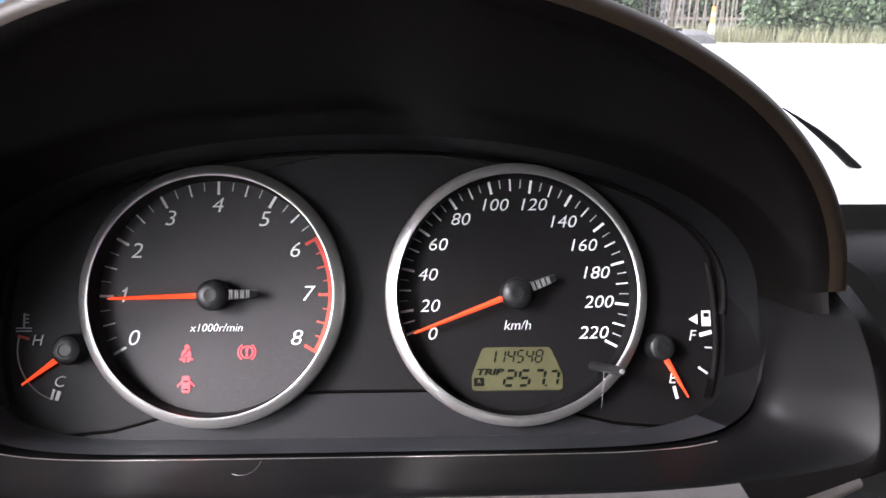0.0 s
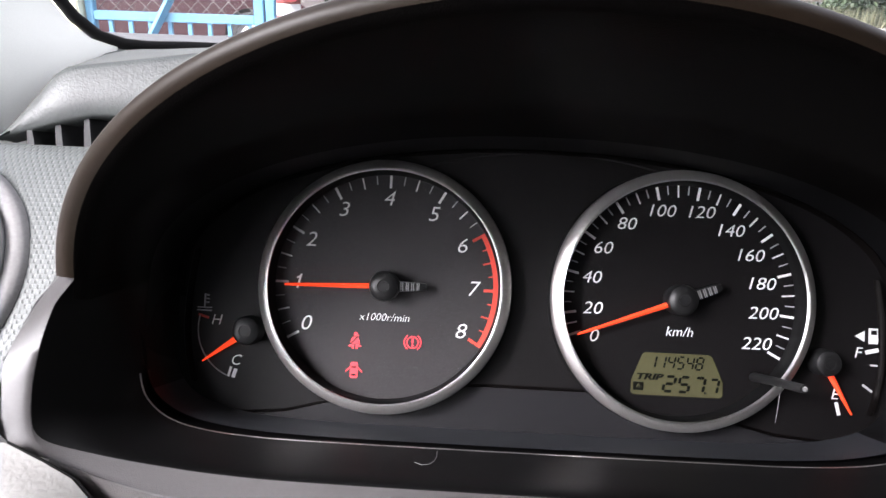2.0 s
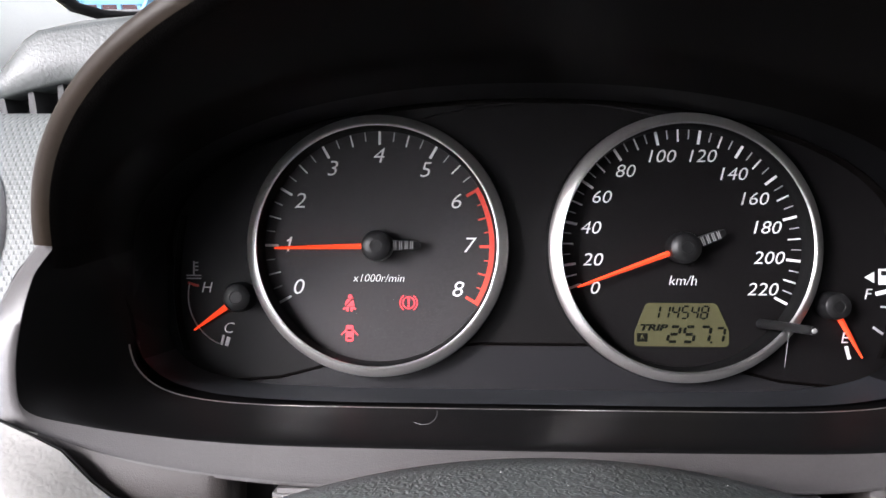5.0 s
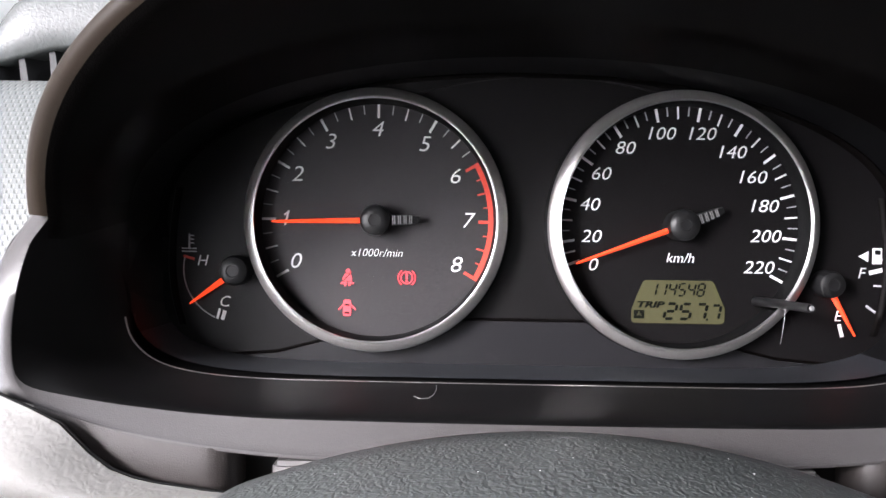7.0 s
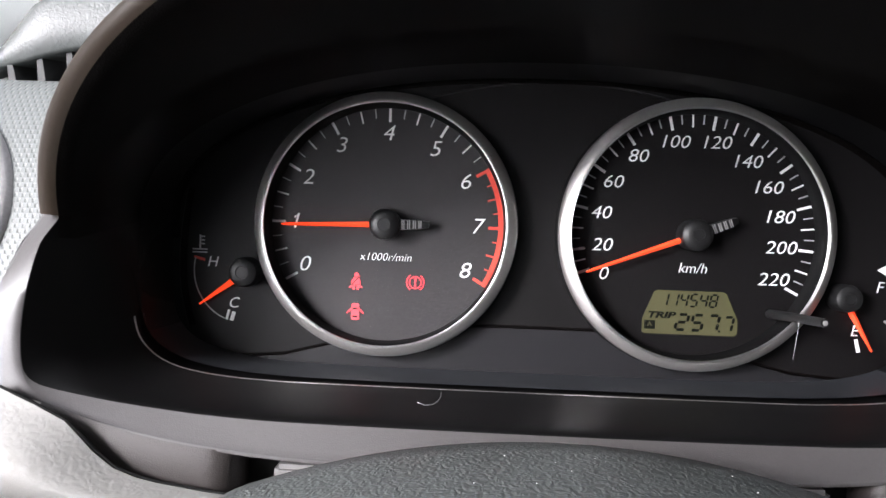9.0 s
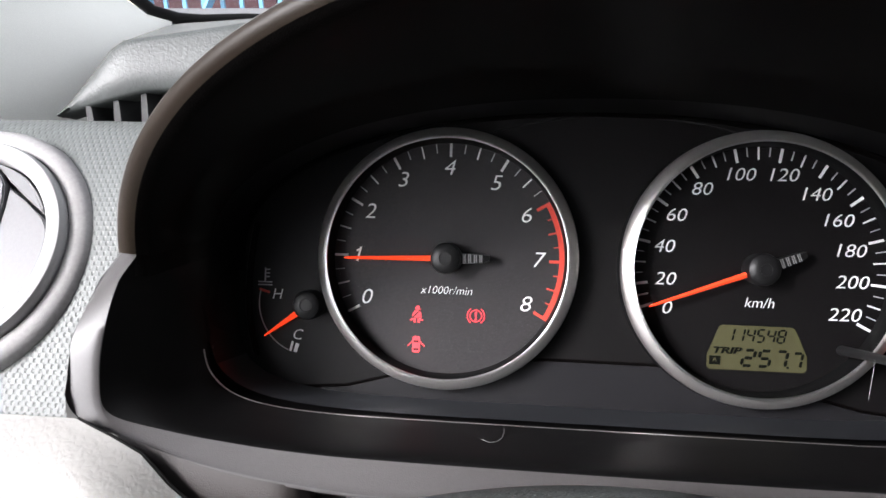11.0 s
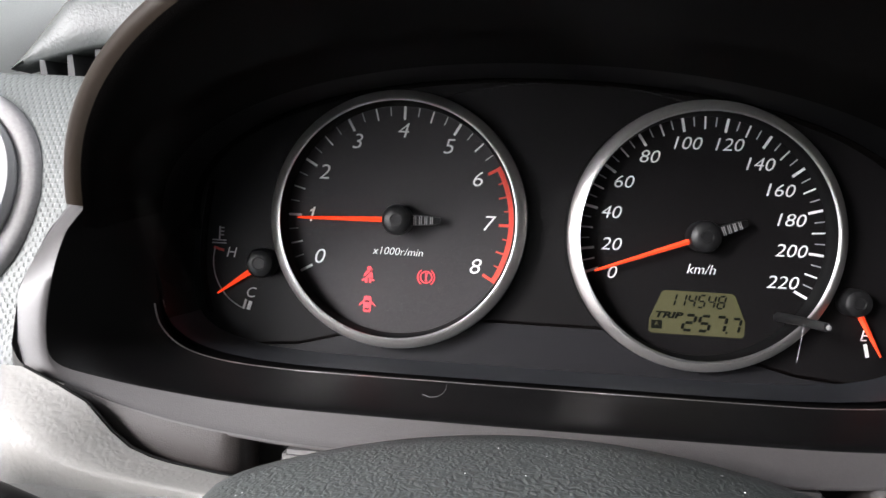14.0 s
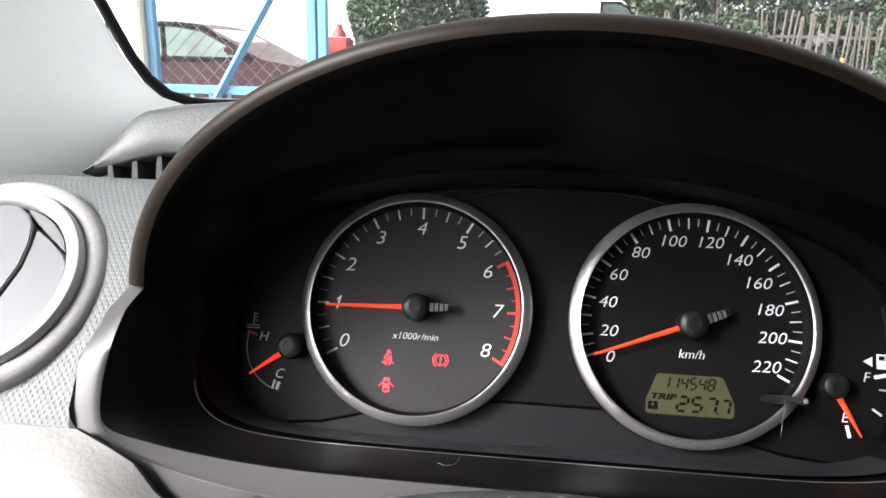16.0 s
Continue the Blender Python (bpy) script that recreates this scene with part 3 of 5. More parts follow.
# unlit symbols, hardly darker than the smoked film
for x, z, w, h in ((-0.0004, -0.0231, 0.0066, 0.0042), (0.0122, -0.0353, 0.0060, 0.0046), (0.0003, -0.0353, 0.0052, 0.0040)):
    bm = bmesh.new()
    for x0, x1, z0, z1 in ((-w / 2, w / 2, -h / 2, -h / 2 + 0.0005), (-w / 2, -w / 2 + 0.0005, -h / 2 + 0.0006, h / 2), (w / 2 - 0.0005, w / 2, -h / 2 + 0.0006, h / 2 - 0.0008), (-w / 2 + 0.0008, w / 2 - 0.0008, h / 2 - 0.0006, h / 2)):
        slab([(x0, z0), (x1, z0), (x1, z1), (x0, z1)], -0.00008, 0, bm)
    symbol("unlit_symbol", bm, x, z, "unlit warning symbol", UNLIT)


# small temperature gauge
def small_needle(x, z, deg, length, r):
    part("gauge_hub", lathe([(r, 0.0), (r, 0.006), (r * 0.9, 0.0078), (r * 0.72, 0.0084), (r * 0.42, 0.0086), (r * 0.38, 0.0083), (0, 0.0083)], 32), HUB, cluster, "small black hub",
         at=Matrix.Translation((x, 0, z)), smooth=30)
    bm = loft([[(0.0035, -0.0030, -0.0014), (0.0035, -0.0040, 0.0), (0.0035, -0.0030, 0.0014), (0.0035, -0.0026, 0)],
               [(length, -0.0025, -0.0004), (length, -0.0030, 0), (length, -0.0025, 0.0004), (length, -0.0022, 0)]], around=True, ends=True)
    part("gauge_pointer", bm, NEEDLE, cluster, "orange pointer", at=Matrix.Translation((x, 0, z)) @ Matrix.Rotation(radians(-deg), 4, "Y"))


small_needle(-0.1162, -0.0209, 216, 0.0232, 0.0060)
part("gauge_arc", band(-0.1170, -0.0205, 0.0212, 0.0216, 167, 247, -0.0004, 0, 24), GREYP, cluster, "thin white arc")
part("gauge_mark", slab([(-0.1384, -0.0150), (-0.1340, -0.0162), (-0.1342, -0.0172), (-0.1386, -0.0160)], -0.0004, 0), REDP, cluster, "red hot mark")
part("gauge_mark", slab([(-0.1240, -0.0365), (-0.1231, -0.0368), (-0.1241, -0.0408), (-0.1250, -0.0405)], -0.0004, 0), WHITE, cluster)
part("gauge_mark", slab([(-0.1222, -0.0372), (-0.1208, -0.0376), (-0.1218, -0.0412), (-0.1232, -0.0408)], -0.0004, 0), WHITE, cluster)
printed("gauge_letter", "H", 0.0062, -0.1305, -0.0172, cluster, WHITE)
printed("gauge_letter", "C", 0.0062, -0.1212, -0.0336, cluster, WHITE)
bm = slab([(-0.0003, -0.0022), (0.0003, -0.0022), (0.0003, 0.0034), (-0.0003, 0.0034)], -0.0004, 0)
for k in range(3):
    slab([(0.0003, 0.0030 - 0.0015 * k), (0.0018, 0.0030 - 0.0015 * k), (0.0018, 0.0025 - 0.0015 * k), (0.0003, 0.0025 - 0.0015 * k)], -0.0004, 0, bm)
for k in range(2):
    slab([(-0.0030, -0.0022 - 0.0012 * k), (0.0030, -0.0022 - 0.0012 * k), (0.0030, -0.0027 - 0.0012 * k), (-0.0030, -0.0027 - 0.0012 * k)], -0.0004, 0, bm)
part("coolant_symbol", bm, GREYP, cluster, "grey coolant symbol", at=Matrix.Translation((-0.1362, 0, -0.0100)))

# small fuel gauge
small_needle(0.1183, -0.0223, -60, 0.0236, 0.0054)
printed("gauge_letter", "F", 0.0062, 0.1336, -0.0178, cluster, WHITE)
printed("gauge_letter", "E", 0.0062, 0.1247, -0.0351, cluster, WHITE)
for x, z, w, h, a, m in ((0.1390, -0.0171, 0.0052, 0.0016, 14, WHITE), (0.1404, -0.0229, 0.0040, 0.0007, -3, GREYP), (0.1374, -0.0322, 0.0045, 0.0009, -35, GREYP),
                         (0.1257, -0.0410, 0.0052, 0.0013, -76, WHITE)):
    part("gauge_mark", box(-w / 2, w / 2, -0.0004, 0, -h / 2, h / 2), m, cluster, at=Matrix.Translation((x, 0, z)) @ Matrix.Rotation(radians(-a), 4, "Y"))
bm = slab([(-0.0022, -0.0031), (0.0014, -0.0031), (0.0014, 0.0032), (-0.0022, 0.0032)], -0.0004, 0)
slab([(0.0020, -0.0020), (0.0034, -0.0024), (0.0034, 0.0016), (0.0022, 0.0030), (0.0019, 0.0026), (0.0028, 0.0014), (0.0028, -0.0016), (0.0024, -0.0012), (0.0014, -0.0010), (0.0014, -0.0014)], -0.0004, 0, bm)
part("pump_symbol", bm, WHITE, cluster, "white fuel pump symbol", at=Matrix.Translation((0.1398, 0, -0.0110)))
part("pump_window", slab([(-0.0015, 0.0006), (0.0007, 0.0006), (0.0007, 0.0024), (-0.0015, 0.0024)], -0.0007, -0.0005), PLATE, cluster, at=Matrix.Translation((0.1398, 0, -0.0110)))
part("side_arrow", slab([(-0.0021, 0), (0.0016, 0.0021), (0.0016, -0.0021)], -0.0004, 0), WHITE, cluster, "white filler side arrow", at=Matrix.Translation((0.1342, 0, -0.0112)))

# ---- binnacle: hood and surround ----
binnacle = thing("binnacle", kind="", label="black moulded instrument binnacle with an arched hood", category="binnacle", at=IN)


def hood_point(deg, a, b, back=0.0):
    """A point of the arch: it leans towards the driver at its crown."""
    c, k = math.cos(radians(deg)), math.sin(radians(deg))
    return ((a + 0.0005 * max(c, 0.0)) * c - 0.0020, -0.0625 - 0.0801 * max(k, 0.0) ** 1.41 + back, b * k - 0.0069)


rows_h = []
angles = [4.2 + 171.6 * i / 96 for i in range(97)]
for a, b, back in ((0.172, 0.0816, 0.270), (0.169, 0.0816, 0.120), (0.1648, 0.0812, 0.030)):
    rows_h.append([hood_point(d, a, b, back) for d in angles])
for k in range(13):
    t = math.pi * k / 12
    rows_h.append([hood_point(d, 0.1632 - 0.0110 * (1 - math.cos(t)) / 2, 0.0811 - 0.0090 * (1 - math.cos(t)) / 2, 0.005 - 0.0065 * math.sin(t)) for d in angles])
for f in (0.08, 0.35, 0.7, 1.0):
    loop = []
    for d in angles:
        start = Vector(hood_point(d, 0.1522, 0.0721, 0.005))
        x, z = super_pt(0.1492, 0.0600, 2.15, d)
        loop.append(start.lerp(Vector((x, -0.024, z)), f))
    rows_h.append(loop)
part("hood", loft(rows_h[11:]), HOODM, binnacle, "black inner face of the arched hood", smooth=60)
for end in (0, -1):
    foot = [Vector(row[end]) for row in rows_h[11:]]
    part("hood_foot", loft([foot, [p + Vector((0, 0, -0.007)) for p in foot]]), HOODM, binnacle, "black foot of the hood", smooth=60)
# top and lip get lighter tones: the light on them is painted
part("hood_top", loft(rows_h[:7]), HOODTOP_LIT, binnacle, "hood top, sky light put into its grey", smooth=60)
part("hood_lip", loft(rows_h[6:12]), LIP_LIT, binnacle, "rounded hood lip, daylight put into its brown-black", smooth=60)


def spline(keys, per=7):
    """A smooth row of points through the keys of a left half, mirrored to the right half."""
    pts = []
    k = [keys[0]] + list(keys) + [(-keys[-2][0], keys[-2][1])]
    for i in range(1, len(k) - 2):
        for j in range(per):
            t = j / per
            pts.append(tuple(0.5 * (2 * k[i][c] + (k[i + 1][c] - k[i - 1][c]) * t + (2 * k[i - 1][c] - 5 * k[i][c] + 4 * k[i + 1][c] - k[i + 2][c]) * t * t
                                    + (3 * k[i][c] - k[i - 1][c] - 3 * k[i + 1][c] + k[i + 2][c]) * t ** 3) for c in (0, 1)))
    pts.append(keys[-1])
    return pts + [(-x, z) for x, z in pts[-2::-1]]


# four edges of the surround, from its left top to the middle: lens, shoulder, ridge, outer rim
LENS_EDGE = spline(((-0.1490, 0.001), (-0.1490, -0.011), (-0.1488, -0.0250), (-0.1478, -0.0385), (-0.1440, -0.0468), (-0.1350, -0.0532), (-0.1200, -0.0567), (-0.0971, -0.0583), (-0.0701, -0.0586), (-0.03, -0.0587), (0, -0.0587)))
SHOULDER = spline(((-0.1545, 0.001), (-0.1585, -0.011), (-0.1618, -0.0250), (-0.1632, -0.0395), (-0.1590, -0.0510), (-0.1440, -0.0582), (-0.1230, -0.0615), (-0.0971, -0.0631), (-0.0701, -0.0635), (-0.03, -0.0636), (0, -0.0636)))
RIDGE = spline(((-0.1580, 0.001), (-0.1634, -0.0106), (-0.1674, -0.0246), (-0.1690, -0.0403), (-0.1655, -0.0555), (-0.1520, -0.0632), (-0.1260, -0.0690), (-0.0971, -0.0729), (-0.0701, -0.0747), (-0.03, -0.0757), (0, -0.0760)))
OUTER = spline(((-0.1685, 0.001), (-0.1750, -0.0130), (-0.1792, -0.0262), (-0.1810, -0.0410), (-0.1765, -0.0545), (-0.1560, -0.0622), (-0.1280, -0.0703), (-0.0971, -0.0745), (-0.0701, -0.0762), (-0.03, -0.0772), (0, -0.0775)))


def at_y(row, y_left, y_low):
    """Sets a spline row in depth: one depth for the upright side, another for the bottom."""
    out = []
    for x, z in row:
        f = min(1.0, max(0.0, (-z - 0.035) / 0.022))
        out.append(Vector((x, y_left + (y_low - y_left) * f + 0.5 * max(0.0, z + 0.010), z)))
    return out


L0, S0, R0, O0 = at_y(LENS_EDGE, -0.0300, -0.0300), at_y(SHOULDER, -0.0560, -0.0598), at_y(RIDGE, -0.0635, -0.0650), at_y(OUTER, -0.0605, -0.0655)
# on the upright sides the outer edge lies flush with the dash skin beside it
for p in O0:
    f = min(1.0, max(0.0, (-p.z - 0.035) / 0.022))
    p.y = p.y * f + (1 - f) * float(np.interp(p.z, (-0.048, -0.030, -0.010, 0.010), (-0.0658, -0.0618, -0.0558, -0.0488)))


def between(a, b, f):
    return [p.lerp(q, f) for p, q in zip(a, b)]


surround = [[p * 0.985 + Vector((0, 0.034, 0)) for p in L0], [p + Vector((0, 0.004, 0)) for p in L0], L0, between(L0, S0, 0.3), between(L0, S0, 0.55)]
# the painted grey sheen begins at the ridge on the upright sides and half way up the face along the bottom
SHEEN_EDGE = []
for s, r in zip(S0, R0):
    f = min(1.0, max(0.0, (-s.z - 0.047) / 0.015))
    SHEEN_EDGE.append(s.lerp(r, 0.96 - 0.82 * f * f * (3 - 2 * f)))
a, b = between(L0, S0, 0.72), SHEEN_EDGE
for k in range(9):
    t = k / 8
    surround.append([p * (1 - t) ** 2 + q * 2 * t * (1 - t) + r * t * t for p, q, r in zip(a, S0, b)])
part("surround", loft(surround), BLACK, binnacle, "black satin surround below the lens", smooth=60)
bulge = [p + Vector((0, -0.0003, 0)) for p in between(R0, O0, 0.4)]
sides = [SHEEN_EDGE, between(SHEEN_EDGE, R0, 0.45), between(SHEEN_EDGE, R0, 0.8), R0, between(R0, bulge, 0.6), bulge, between(bulge, O0, 0.7), O0, [p + Vector((0, 0.0015, -0.0002)) for p in O0], [p + Vector((0, 0.030, 0.002)) for p in O0]]
part("surround_rim", loft([row[:-42] for row in sides]), RIM_SHEEN, binnacle, "outer rim, its sheen put into the grey", smooth=60)
# the rim's right end turns near-black: the shade there is in the colour
part("surround_flank", loft([row[-43:] for row in sides]), HOODM, binnacle, "right end of the rim, shade put into its black", smooth=60)


def height_at(row, x):
    for (x0, z0), (x1, z1) in zip(row, row[1:]):
        if x0 <= x <= x1 and x1 > x0:
            return z0 + (z1 - z0) * (x - x0) / (x1 - x0)
    return row[-1][1]


SEAM = ((-0.1727, -0.0550), (-0.1590, -0.0605), (-0.1495, -0.0647), (-0.1440, -0.0695), (-0.1400, -0.0735), (-0.1335, -0.0783), (-0.1265, -0.0808), (-0.1198, -0.0822), (-0.1050, -0.0842), (-0.0600, -0.0880))
LOW_OUT = [p for p in OUTER[29:] if p[0] < 0]
for side in (-1, 1):
    rows_s = []
    for i in range(25):
        x = -0.1600 + 0.0620 * i / 24
        zt, zb = height_at(LOW_OUT, x) + 0.0006, height_at(SEAM, x) - 0.003
        turn_in = 0.004 * max(0.0, (i - 21) / 3) ** 2
        rows_s.append([(-side * x, -0.0648 - 0.0022 * math.sin(math.pi * (0.15 + 0.5 * f)) + turn_in, zt + (min(zb, zt - 0.001) - zt) * f) for f in (0, 0.2, 0.4, 0.6, 0.8, 1.0)])
    rows_s.append([(p[0], -0.045, p[2]) for p in rows_s[-1]])
    part("skirt", loft(rows_s), SKIRT, binnacle, "brown-black lower skirt", smooth=60)
edge = [[p + Vector((0, dy, 0)) + (Vector((0, 0, 0)) - p) * k for p in L0[20:-38]] for dy, k in ((0.0004, 0.0), (-0.0002, 0.0012), (-0.0005, -0.0015))]
part("lens_edge", loft(edge), SILVER, binnacle, "thin bright lens edge", smooth=60)
# inner side wall from the lens back to the face
wall_pts = [super_pt(0.1488, 0.0598, 2.15, a) for a in range(0, 181, 3)] + [super_pt(0.1490, 0.0578, 6, a) for a in range(183, 360, 3)]
depths = ((1.0, -0.026), (0.995, -0.012), (0.99, 0.003))
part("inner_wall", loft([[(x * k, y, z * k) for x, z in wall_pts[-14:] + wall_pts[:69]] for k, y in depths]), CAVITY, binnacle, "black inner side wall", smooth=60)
# lower stretch of the same wall, made paler to carry the light there
part("inner_floor", loft([[(x * k, y, z * k) for x, z in wall_pts[68:-13]] for k, y in depths]), FLOOR_LIT, binnacle, "inner floor below the dials, light put into its blue-grey", smooth=60)
cover = []
for f in [k / 10 for k in range(11)]:
    loop = []
    for i in range(61):
        x = -0.1478 + 0.2956 * i / 60
        top = 0.0585 * max(0.0, 1 - (abs(x) / 0.1485) ** 2.15) ** (1 / 2.15)
        bot = -0.0572 * max(0.0, 1 - (abs(x) / 0.1485) ** 6) ** (1 / 6)
        z = bot + (top - bot) * f
        loop.append((x, -0.029 - 0.012 * f - 0.020 * f * f, z))
    cover.append(loop)
lens = part("lens", loft(cover), LENS, binnacle, "clear curved plastic cover", smooth=60)

part("scratch", tube([(0.0868, -0.0362, -0.0283), (0.0866, -0.0358, -0.0330), (0.0858, -0.0350, -0.0418)], [0.00006, 0.00009, 0.00005], 5), GREYP, lens, "fine pale scratch")
part("edge_seam", tube([p + Vector((-0.0004, 0.0006, 0)) for p in O0[:34]], 0.0003, 6), RUBBER, binnacle, "dark seam", smooth=60)

# ---- dashboard ----
dash = thing("dashboard", label="grey moulded car dashboard around the instrument binnacle", category="dashboard", at=IN)


def dash_skin():
    """Driver-side face of the dash, left of the binnacle: rolls from the top edge down to the seam."""
    loops = []
    for z, y in ((0.0480, -0.012), (0.0495, -0.0165), (0.0497, -0.0205), (0.0490, -0.0235), (0.0440, -0.0300), (0.030, -0.0400), (0.010, -0.0490), (-0.010, -0.0560), (-0.030, -0.0620), (-0.048, -0.0660), (-0.0555, -0.0680), (-0.0565, -0.0660)):
        x1 = float(np.interp(z, (-0.0545, -0.0410, -0.0262, -0.0130, 0.001, 0.012), (-0.1770, -0.1815, -0.1797, -0.1755, -0.1690, -0.160)))
        loops.append([(x, y - 0.10 * max(0.0, -0.30 - x), z) for x in [x1 - 0.0120 * i for i in range(30)]])
    return loft(loops)


part("dash_face", dash_skin(), DASH, dash, "grey dimpled dash skin", smooth=50)
# top pad with the demister slots under it
pad = []
for i in range(31):
    x = -0.2185 + 0.0057 * i
    g = x + 0.2185
    z0 = 0.0520 + 0.0098 * min(1.0, g / 0.040) + 0.03 * max(0.0, g - 0.040)
    ztop = 0.0518 + 0.0305 * min(1.0, g / 0.0255) + 0.145 * max(0.0, g - 0.0255)
    front = -0.0215 + 0.004 * max(0.0, 1 - g / 0.0255)
    ridge, far = Vector((x, front + 0.004, ztop)), Vector((-0.290 + g * 1.05, 0.204, 0.1600))
    column = [(x, front + 0.012, z0 + 0.0006), (x, front + 0.0015, z0), (x, front, z0 + 0.0012), (x, front - 0.0006, z0 + 0.4 * (ztop - z0)), (x, front + 0.0003, z0 + 0.85 * (ztop - z0)), (x, front + 0.0015, z0 + 0.96 * (ztop - z0)), ridge]
    column += [ridge.lerp(far, f) + Vector((0, 0, 0.003 * math.sin(math.pi * f))) for f in (0.05, 0.15, 0.3, 0.5, 0.75, 1.0)]
    pad.append(column)
part("top_pad", loft(pad), PAD, dash, "grey grained top pad", smooth=50)
part("slot_floor", box(-0.214, -0.100, -0.0125, 0.05, 0.0500, 0.0504), DARK, dash, "demister slot floor, its shade put into the black")
for k in range(6):
    x = -0.2046 + 0.0115 * k
    h = 0.0520 + 0.0098 * min(1.0, (x + 0.2150) / 0.040) + 0.0012
    bm = loft([[(x, -0.0195, 0.0490), (x + 0.0030, -0.0195, 0.0490), (x + 0.0010, -0.0190, h), (x - 0.0012, -0.0190, h)],
               [(x + 0.0064, -0.006, 0.0500), (x + 0.0076, -0.006, 0.0500), (x + 0.0042, -0.006, h + 0.002), (x + 0.0028, -0.006, h + 0.002)]], around=True, ends=True)
    part("slot_blade", bm, SLOTG, dash, "grey slot blade")
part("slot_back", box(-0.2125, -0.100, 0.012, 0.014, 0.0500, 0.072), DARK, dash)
# pale lower panel: its right edge runs in a curve under the binnacle
low_panel = []
EDGE = [(z, x, -0.0700 - 0.002 * min(1.0, k / 3)) for k, (x, z) in enumerate(SEAM)] + [(-0.0920, 0.02, -0.0790), (-0.1050, 0.16, -0.0800), (-0.1800, 0.17, -0.0800)]
for z, x1, y in EDGE:
    f = min(1.0, max(0.0, (-0.0550 - z) / 0.018))
    row = []
    for i in range(41):
        g = (i / 40) ** 2.2
        x = x1 + (-0.62 - x1) * g
        d = min(1.0, (x1 - x) / 0.022)
        row.append((x, y - 0.0125 * f * math.sin(d * math.pi / 2) - 0.02 * max(0, -0.2 - x), z))
    low_panel.append(row)
part("lower_panel", loft(low_panel), TRIM, dash, "pale grained lower panel", smooth=50)
part("panel_seam", tube([(x1 + 0.0006, y + 0.0008, z) for z, x1, y in EDGE[:10]], 0.0004, 6), RUBBER, dash, "dark seam", smooth=60)
part("lower_backing", box(-0.16, 0.18, -0.050, 0.02, -0.30, -0.072), DARK, dash, "near-black panel for the shade of the gap")
part("column_trim", box(-0.0853, 0.0853, -0.0665, -0.052, -0.12, -0.0768, 0.0015), SIDE, dash, "grey trim behind the column")

# broad dash top beyond and beside the hood, up to the windscreen
top = []
for x in [-0.02 + 0.05 * i for i in range(26)]:
    bow = 0.10 * ((x - 0.45) / 0.9) ** 2
    row = []
    for k in range(9):
        f = k / 8
        w = Vector((x, 0.02 + (0.345 - bow) * f, 0.982 + 0.050 * f ** 0.6))
        row.append(tuple(IN.inverted() @ w))
    top.append(row)
part("dash_top", loft(top), DASHTOP_LIT, dash, "dash top, sunlight put into its pale colour", smooth=50)
right = []
for z, y in ((0.028, 0.030), (0.026, 0.004), (0.018, -0.020), (0.006, -0.040), (-0.012, -0.052), (-0.040, -0.060), (-0.070, -0.066), (-0.11, -0.07), (-0.18, -0.07)):
    right.append([(0.186 - 0.008 * max(0, (z + 0.01) / 0.03) + 0.04 * i, y - 0.004 * i, z) for i in range(22)])
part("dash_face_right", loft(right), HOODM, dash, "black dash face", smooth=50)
gap = tube([IN.inverted() @ Vector(p) for p in ((0.186, 0.05, 1.019), (0.193, 0.05, 1.015), (0.204, 0.05, 1.008), (0.213, 0.05, 1.0015), (0.226, 0.05, 0.991), (0.237, 0.05, 0.9815), (0.239, 0.05, 0.981), (0.30, 0.05, 0.981))],
           [0.0003, 0.0007, 0.0016, 0.0020, 0.0022, 0.0014, 0.0008, 0.0008], 8)
part("dash_seam", gap, RUBBER, dash, "black seam by the hood", smooth=60)

# ---- round air vent ----
VENT_AT = IN @ Matrix.Translation((-0.2280, -0.0560, -0.0015)) @ pose(0, 0, 0, -20, 0, 0)
vent = thing("air_vent", label="round dashboard air vent with a pale ring", category="air vent", at=VENT_AT)
part("ring", lathe([(0.0404, -0.002), (0.0403, 0.0030), (0.0396, 0.0044), (0.0384, 0.0048), (0.0352, 0.0040), (0.0340, 0.0028), (0.0336, 0.0), (0.0334, -0.006)], 72), VENTR, vent, "pale grey ring", smooth=45)
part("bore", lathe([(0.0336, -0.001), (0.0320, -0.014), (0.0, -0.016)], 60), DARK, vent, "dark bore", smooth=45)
part("vent_collar", lathe([(0.0482, -0.0060), (0.0474, -0.0022), (0.0460, -0.0006), (0.0440, 0.0004), (0.0420, 0.0007), (0.0408, 0.0002)], 72), COLLAR, dash, "pale grey collar round the vent",
     at=IN.inverted() @ VENT_AT, smooth=60)


def vane(pts, y):
    bm = slab(pts, y - 0.0016, y + 0.003)
    edges = [e for e in bm.edges if abs(e.verts[0].co.y - e.verts[1].co.y) < 1e-6 and e.verts[0].co.y < y]
    bmesh.ops.bevel(bm, geom=edges, offset=0.0005, segments=2, affect="EDGES")
    part("vane", bm, VENTG, vent, "grey vane", smooth=45)


VANE_EDGE = ((0.0044, 0.0323), (0.0096, 0.0285), (0.0131, 0.0237), (0.0146, 0.0157), (0.0143, 0.0055), (0.0102, -0.0081), (0.0020, -0.0200), (-0.0100, -0.0305))
vane([(0.0327 * math.cos(radians(a)), 0.0327 * math.sin(radians(a))) for a in range(84, 251, 4)] + [(x - 0.0005, z) for x, z in VANE_EDGE[::-1]], -0.0010)
vane([(x + 0.0007, z - 0.0006) for x, z in VANE_EDGE[2:]] + [(0.0327 * math.cos(radians(a)), 0.0327 * math.sin(radians(a))) for a in range(256, 380, 4)] + [(0.0297, 0.0117), (0.0213, 0.0180)], 0.0004)
